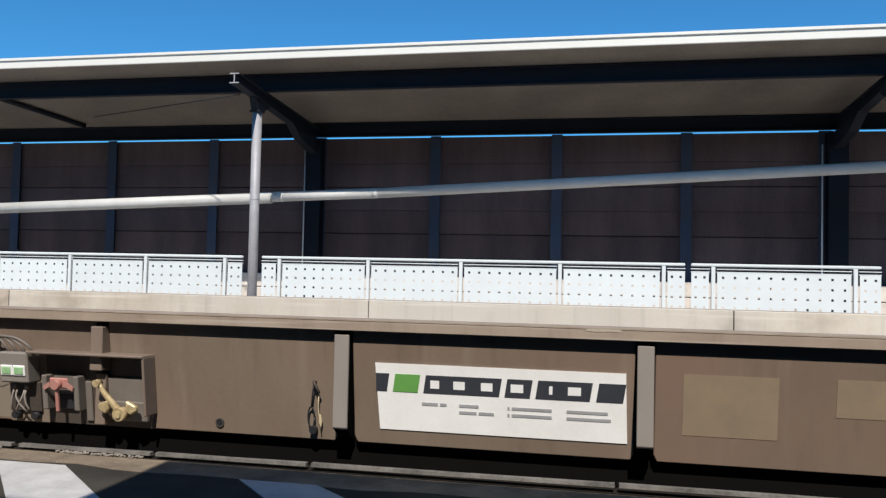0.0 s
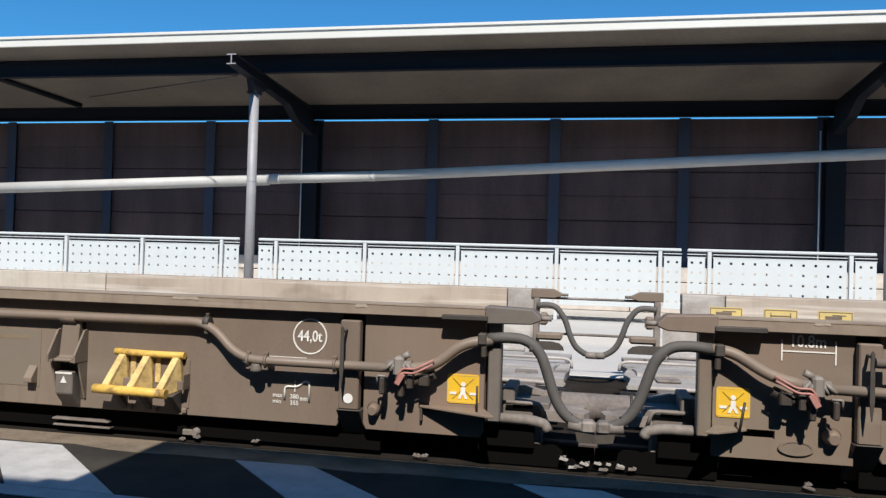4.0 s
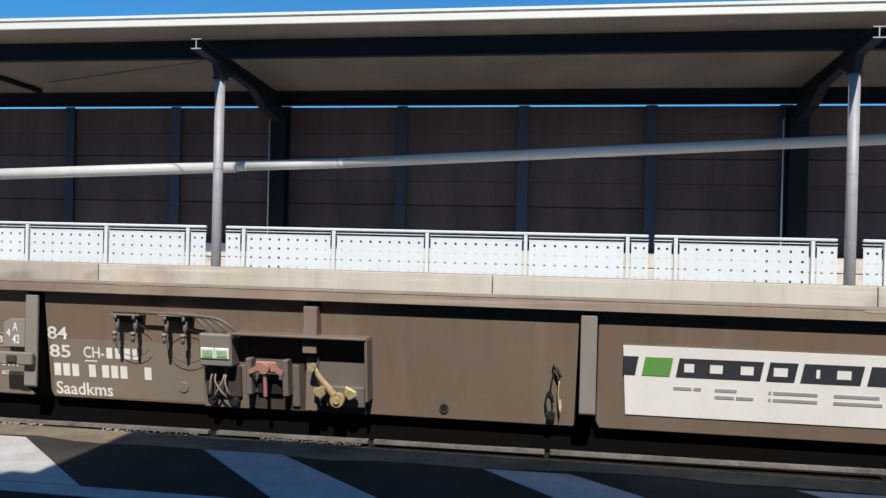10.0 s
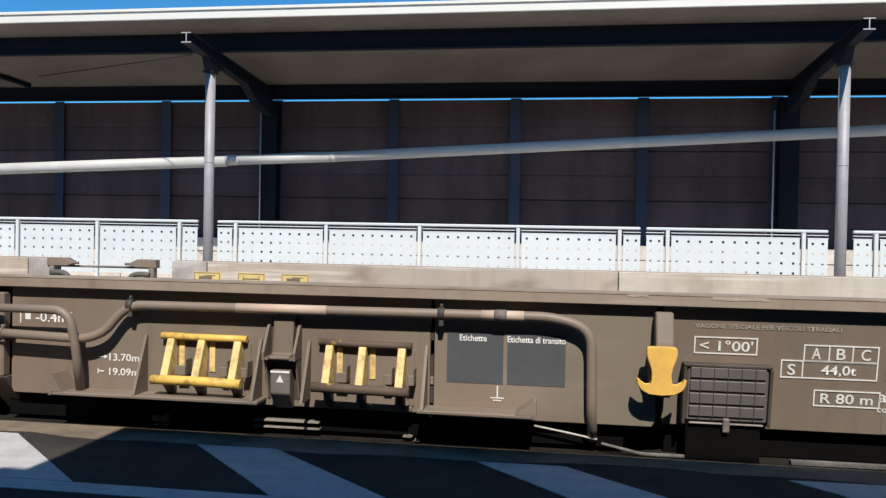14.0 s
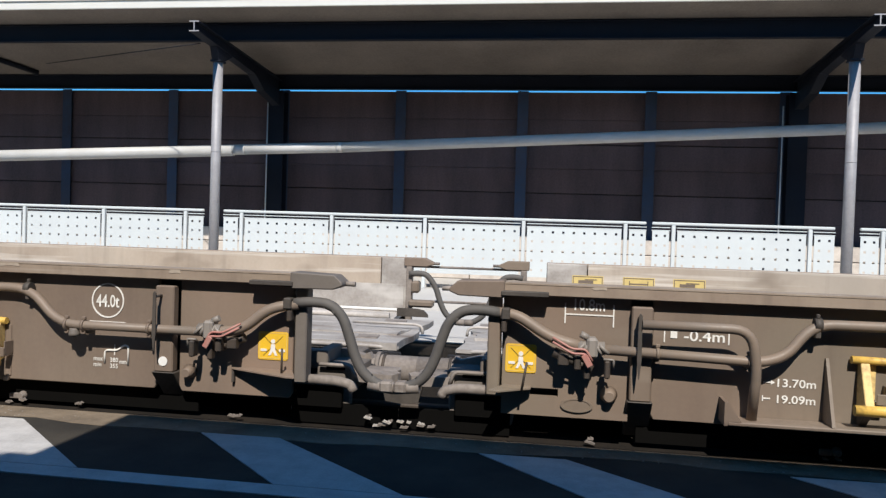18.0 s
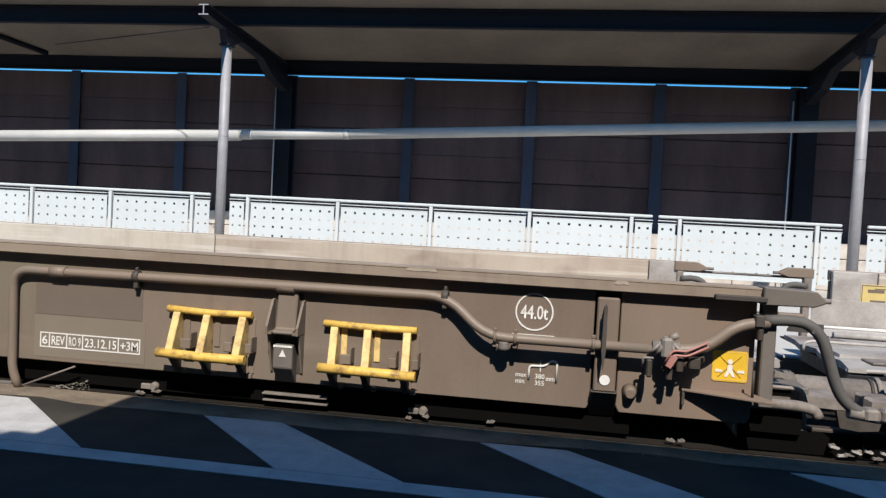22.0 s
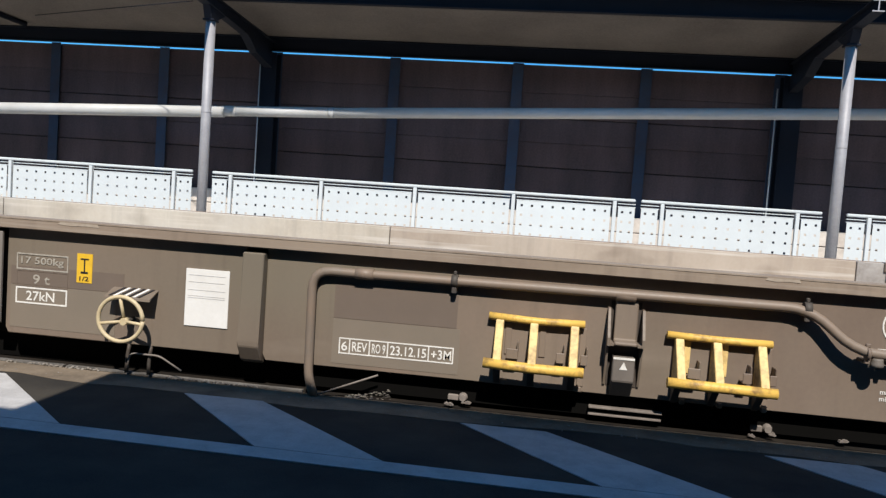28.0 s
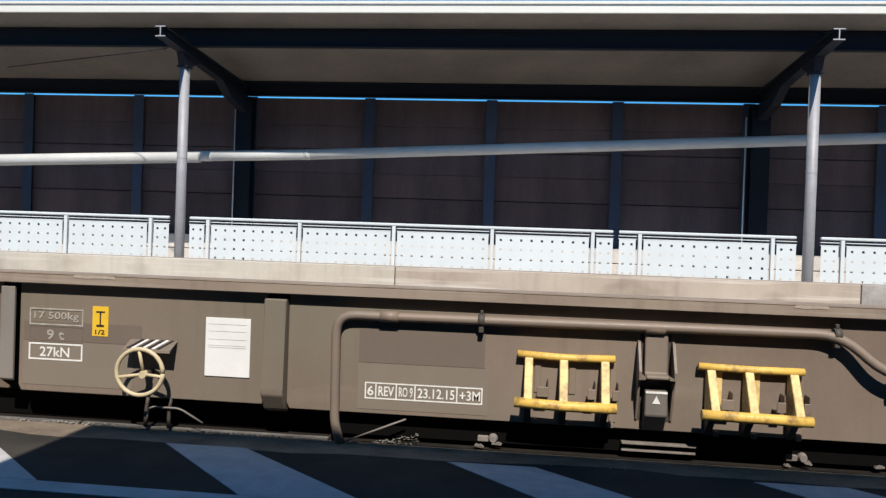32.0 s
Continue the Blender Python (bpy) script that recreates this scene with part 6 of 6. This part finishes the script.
    arc = [(3.35 + 0.05 * math.cos(q), -0.003, 0.455 + 0.035 * math.sin(q)) for q in [math.pi * i / 10 for i in range(11)]]
    part("hump_mark", tube("hump_mark", arc, 0.007, 6, 0), LETTER, w, "white painted hump mark")
    for x in (3.285, 3.415):
        for q in (0, 1.05, 2.1):
            part("hump_mark", boxes("hump_mark", [(-0.042, 0.042, -0.0035, -0.0005, -0.005, 0.005)], 0), LETTER, w, "", Matrix.Translation((x, 0, 0.447)) @ Matrix.Rotation(q, 4, "Y"))
    cx, cz = (3.962, 0.310) if w_index == 2 else (4.003, 0.297)
    no = part("prohibition_sign", disc("prohibition_sign", cx, cz, 0.094, -0.004, 0.0, 32), WHITE, w, "round red and white prohibition sign")
    part("red_ring", disc("red_ring", cx, cz, 0.094, -0.0065, -0.004, 32, 0.078), RED, no, "red ring")
    part("glass_mark", prism("glass_mark", [(cx - 0.020, cz + 0.055), (cx + 0.025, cz + 0.055), (cx + 0.020, cz + 0.021), (cx + 0.007, cz + 0.003), (cx + 0.007, cz - 0.035), (cx + 0.030, cz - 0.051), (cx - 0.030, cz - 0.051), (cx - 0.003, cz - 0.035), (cx - 0.003, cz + 0.003), (cx - 0.015, cz + 0.021)], -0.0055, -0.004), BLACK, no)
    part("red_stroke", prism("red_stroke", [(cx - 0.060, cz + 0.051), (cx - 0.051, cz + 0.060), (cx + 0.060, cz - 0.051), (cx + 0.051, cz - 0.060)], -0.0075, -0.0056), RED, no)
    # weights
    oz, ox, sz = (-0.036, -0.096, 0.030) if w_index == 2 else (0.0, 0.0, 0.0)
    faint = LETTER_FADED if w_index == 2 else LETTER
    if w_index == 2:
        part("paint_patch", boxes("paint_patch", [(4.27, 4.90, -0.0018, 0, 0.425, 0.522)], 0), PATCH_B, w, "browner repainted patch")
        part("paint_patch", boxes("paint_patch", [(4.27, 4.86, -0.0018, 0, 0.20, 0.422)], 0), PATCH_A, w, "lighter repainted patch")
    else:
        part("paint_patch", boxes("paint_patch", [(4.275, 4.66, -0.0018, 0, 0.35, 0.64)], 0), RIB_GREY, w, "repainted patch")
    part("weight_frame", frame_box("weight_frame", 4.30, 4.59, 0.54 + oz, 0.625 + oz, 0.007), faint, w, "white painted frame")
    part("weight_text", words("17 500kg", 4.325, 4.565, 0.56 + oz, 0.608 + oz), faint, w, "white stencilled weight")
    part("weight_frame", frame_box("weight_frame", 4.30, 4.59, 0.452 + oz, 0.537 + oz, 0.005), RED if w_index != 2 else PATCH_B, w)
    part("weight_text", words("9 t", 4.395, 4.49, 0.468 + oz, 0.518 + oz), faint, w)
    part("weight_frame", frame_box("weight_frame", 4.30, 4.59, 0.363 + oz, 0.449 + oz, 0.008), LETTER, w, "white painted frame")
    part("weight_text", words("27kN", 4.36, 4.52, 0.38 + oz, 0.43 + oz), LETTER, w, "white stencilled brake force")
    if w_index != 2:
        part("owner_frame", frame_box("owner_frame", 4.30, 4.69, 0.222, 0.33, 0.006, cuts=(4.51, 4.60)), LETTER, w)
        part("owner_text", words("FFS", 4.315, 4.49, 0.245, 0.31), LETTER, w)
    st = part("brake_sticker", prism("brake_sticker", [(4.735 + ox, 0.43 + sz), (4.82 + ox, 0.43 + sz), (4.82 + ox, 0.58 + sz), (4.735 + ox, 0.58 + sz)], -0.004, 0.0), STICKER, w, "yellow hand brake sticker")
    part("sticker_mark", boxes("sticker_mark", [(4.755 + ox, 4.80 + ox, -0.006, -0.004, 0.549 + sz, 0.556 + sz), (4.774 + ox, 4.781 + ox, -0.006, -0.004, 0.487 + sz, 0.549 + sz), (4.758 + ox, 4.797 + ox, -0.006, -0.004, 0.478 + sz, 0.488 + sz)], 0), BLACK, st)
    part("sticker_text", words("1/2", 4.752 + ox, 4.803 + ox, 0.44 + sz, 0.463 + sz, -0.006), BLACK, st)
    # hand brake wheel
    wh = part("hand_wheel", tube("hand_wheel", [(4.955 + 0.118 * math.cos(q), -0.115, 0.312 + 0.112 * math.sin(q)) for q in [2 * math.pi * i / 28 for i in range(29)]], 0.0108, 8, 0), CREAM, w, "cream painted hand brake wheel")
    for q in (1.62, 3.42, 6.12):
        part("spoke", tube("spoke", [(4.960, -0.085, 0.297), (4.955 + 0.114 * math.cos(q), -0.115, 0.312 + 0.108 * math.sin(q))], 0.0085, 7), CREAM, wh)
    part("hub", tube("hub", [(4.960, -0.100, 0.297), (4.960, -0.06, 0.297)], 0.019, 10), CREAM, wh)
    part("hub_shaft", tube("hub_shaft", [(4.960, -0.062, 0.297), (4.960, 0.0, 0.297)], 0.013, 10), DARK_STEEL, wh)
    hood = part("striped_hood", prism("striped_hood", [(-0.002, 0.455), (-0.085, 0.418), (-0.088, 0.404), (-0.080, 0.404), (-0.078, 0.414), (-0.002, 0.448)], 4.845, 5.09, 0.001, "x"), TAUPE, w, "hood with black and white warning stripes")
    tilt = Matrix.Translation((4.968, -0.0435, 0.4375)) @ Matrix.Rotation(math.atan2(0.037, 0.083), 4, "X")
    step, wide, skew = (0.026, 0.013, 0.04) if w_index == 2 else (0.046, 0.046, -0.03)
    for i in range(12):
        x = -0.155 + i * step
        cut = [(max(-0.117, min(0.117, x + e)), v) for e, v in ((0.0, -0.042), (wide, -0.042), (wide + skew, 0.042), (skew, 0.042))]
        if abs(cut[1][0] - cut[0][0]) + abs(cut[2][0] - cut[3][0]) < 0.02:
            continue
        part("stripe", prism("stripe", cut, 0.0005, 0.003, axis="z"), WHITE if i % 2 else BLACK, hood, "", tilt)
    if w_index != 2:
        part("hood_lip", boxes("hood_lip", [(4.847, 5.088, -0.094, -0.087, 0.385, 0.418)], 0.003), WHITE, hood, "worn white hood lip")
    for x in (4.94, 5.06):
        part("wheel_stay", tube("wheel_stay", [(x, 0.01, 0.17), (x - 0.005, 0.0, 0.10), (x, -0.01, 0.02)], 0.010, 8, 0.04), DARK_STEEL, w, "dark stay under the flank")
    part("lower_rod", tube("lower_rod", [(4.95, -0.02, 0.05), (4.96, -0.02, 0.125), (5.12, -0.02, 0.125), (5.24, -0.02, 0.06)], 0.005, 6, 0.03), GREY_STEEL, w)
    # document plate
    d = part("document_plate", boxes("document_plate", [(5.235, 5.465, -0.006, 0, 0.292, 0.582)], 0.001), WHITE, w, "white printed document plate")
    for z in (0.55, 0.515, 0.475, 0.445, 0.435):
        part("print_bar", boxes("print_bar", [(5.25, 5.445, -0.0072, -0.006, z, z + 0.0012)], 0), GREYPRINT, d)
    # marks along the top beam and rubbed spots on the far face
    for a, b in ((6.55, 6.67), (7.12, 7.42), (8.02, 8.18)):
        part("chalk_mark", boxes("chalk_mark", [(a, b, FAR - 0.003, FAR, 0.555 + 0.02, 0.60)], 0), LETTER, w)


def bogie(w, c):
    """Low bogie under the deck: frame, springs and axle boxes."""
    f = part("bogie_frame", boxes("bogie_frame", [(c - 1.35, c + 1.35, 0.32, 0.40, 0.20, 0.30), (c - 1.35, c + 1.35, 2.28, 2.36, 0.20, 0.30), (c - 0.3, c + 0.3, 0.40, 2.28, 0.22, 0.30)], 0.008), DARK_STEEL, w, "low dark bogie frame")
    for i in range(4):
        x = c + (i - 1.5) * 0.70
        part("axle_box", boxes("axle_box", [(x - 0.09, x + 0.09, 0.24, 0.36, 0.13, 0.27), (x - 0.16, x + 0.16, 0.26, 0.34, 0.10, 0.13)], 0.012), DARK_STEEL, f, "dark axle box")
    # added black plate: blocks the sun and stands for the shade by the bogie
    part("rigging_beam", boxes("rigging_beam", [(c - 1.55, c + 1.65, 0.065, 0.085, 0.03, 0.15)], 0.003), SHADE_BLACK, f, "added black plate that keeps the bogie in shade")
    rg = random.Random(int(c * 10))
    for o, big in (((-0.775, True), (0.655, True), (1.00, False), (1.87, False)) if c > 0 else ((-1.755, False), (-0.655, True), (0.645, False))):
        for i in range(2):
            n = rg.uniform(0.010, 0.026)
            me = prism("brake_shoe", [(-n, -0.004), (n * 0.8, -0.005), (n, 0.001), (n * 0.2, rg.uniform(0.004, 0.013)), (-n * 0.2, 0.002), (-n * 0.7, 0.006)], -0.012, 0.012)
            part("brake_shoe", me, GREY_STEEL, f, "worn end of the brake gear", Matrix.Translation((c + o + (i - 0.7) * (0.07 if big else 0.035) + rg.uniform(-0.02, 0.02), 0.045 + rg.uniform(-0.02, 0.02), 0.026 + rg.uniform(-0.010, 0.010))) @ Matrix.Rotation(rg.uniform(-0.15, 0.25), 4, "Y"))
        if big:
            part("brake_lug", tube("brake_lug", [(c + o, 0.075, 0.055), (c + o, 0.050, 0.055), (c + o, 0.035, 0.055)], (0.024, 0.016), 12), GREY_STEEL, f, "rounded pale end of the brake gear")
            part("lug_block", boxes("lug_block", [(c + o - 0.075, c + o - 0.022, 0.05, 0.075, 0.036, 0.066)], 0.004), GREY_STEEL, f)
    part("tread_bar", boxes("tread_bar", [(c - 0.17, c + 0.17, 0.02, 0.06, 0.075, 0.085), (c - 0.17, c + 0.17, 0.03, 0.07, 0.04, 0.05)], 0.002), GREY_STEEL, f, "bare steel tread bars")


def wheelset_mesh():
    bm = bmesh.new()
    for y in (0.585, 2.075):
        for r, a, b in ((0.185, -0.06, 0.06), (0.205, 0.06 if y < 1 else -0.085, 0.085 if y < 1 else -0.06)):
            m = Matrix.Translation((0, y + (a + b) / 2, 0)) @ Matrix.Rotation(math.pi / 2, 4, "X")
            bmesh.ops.create_cone(bm, cap_ends=True, segments=28, radius1=r, radius2=r, depth=abs(b - a), matrix=m)
    bmesh.ops.create_cone(bm, cap_ends=True, segments=16, radius1=0.06, radius2=0.06, depth=1.9, matrix=Matrix.Translation((0, 1.33, 0)) @ Matrix.Rotation(math.pi / 2, 4, "X"))
    return finish(bm, "wheelset")


WHEELSETS = []


def lean(w):
    """The bays between the middle ribs lean inward towards the sill, with all that is fixed to them."""
    m = Matrix(((1, 0, 0, 0), (0, 1, -0.15, 0.15 * 0.70), (0, 0, 1.034, -0.034 * 0.70), (0, 0, 0, 1)))
    keep = {"rib", "top_beam", "wear_strip", "paint_chip", "lever_bar", "bar_block", "changeover_plate"}
    for ob in w.children:
        if ob.type != "MESH" or ob.name.split(".")[0] in keep:
            continue
        bx = [ob.matrix_basis @ Vector(c) for c in ob.bound_box]
        lo, hi = min(c.x for c in bx), max(c.x for c in bx)
        if lo < -4.44 or hi > 4.16 or max(c.y for c in bx) > 0.1 or min(c.z for c in bx) < 0.1:
            continue
        for q in [ob] + list(ob.children):
            if q.data.name in LEANED:
                continue
            LEANED.add(q.data.name)
            b = q.matrix_basis if q is ob else ob.matrix_basis @ q.matrix_basis
            q.data.transform(b.inverted() @ m @ b)


LEANED = set()


def build_wagon(index, full_step, worn, bars):
    w = thing("wagon", "brown-grey low-floor road-vehicle carrier wagon rolling on the track", "railway wagon", (0, SIDE, 0), "train of wagons")
    wagon_body(w)
    right_end(w, full_step, index)
    left_end(w, worn, index)
    middle(w, bars, index)
    lean(w)
    end_fittings(w, S1, 1)
    end_fittings(w, S0, -1)
    for c in (-6.245, 7.445):
        bogie(w, c)
        for i in range(4):
            ob = part("wheelset", once("wheelset", wheelset_mesh), DARK_STEEL, w, "small dark wheelset")
            WHEELSETS.append((ob, c + (i - 1.5) * 0.70, 0.185 + RAILTOP))
    return w


DIGITS = [(x, x + 0.038) for x in (-2.90, -2.848, -2.796, -2.70, -2.625, -2.573, -2.521, -2.385)]
WAGONS = [build_wagon(0, True, False, DIGITS),
          build_wagon(1, False, True, DIGITS),
          build_wagon(2, True, False, DIGITS)]


def train_at(t):
    for (t0, x0), (t1, x1) in zip(TRAIN, TRAIN[1:]):
        if t <= t1:
            return x0 + (x1 - x0) * (t - t0) / (t1 - t0)
    return TRAIN[-1][1]


def motions():
    """The wagons roll to a stand and settle back; their wheels turn with them."""
    for k, w in enumerate(WAGONS):
        walk(w, [(t, pose(x - PITCH * k, SIDE, 0)) for t, x in TRAIN])
    times, last = [0.0], TRAIN[0][1]
    for i in range(1, 32 * 30):
        t = i / 30
        if abs(train_at(t) - last) > 0.20:
            times.append(t)
            last = train_at(t)
    times = [t for t in times if t < 31.9] + [32.0]
    for ob, x, z in WHEELSETS:
        rows = [(t, pose(x, 0, z, 0, math.degrees((train_at(t) - TRAIN[0][1]) / 0.185), 0)) for t in times]
        walk(ob, rows)


motions()
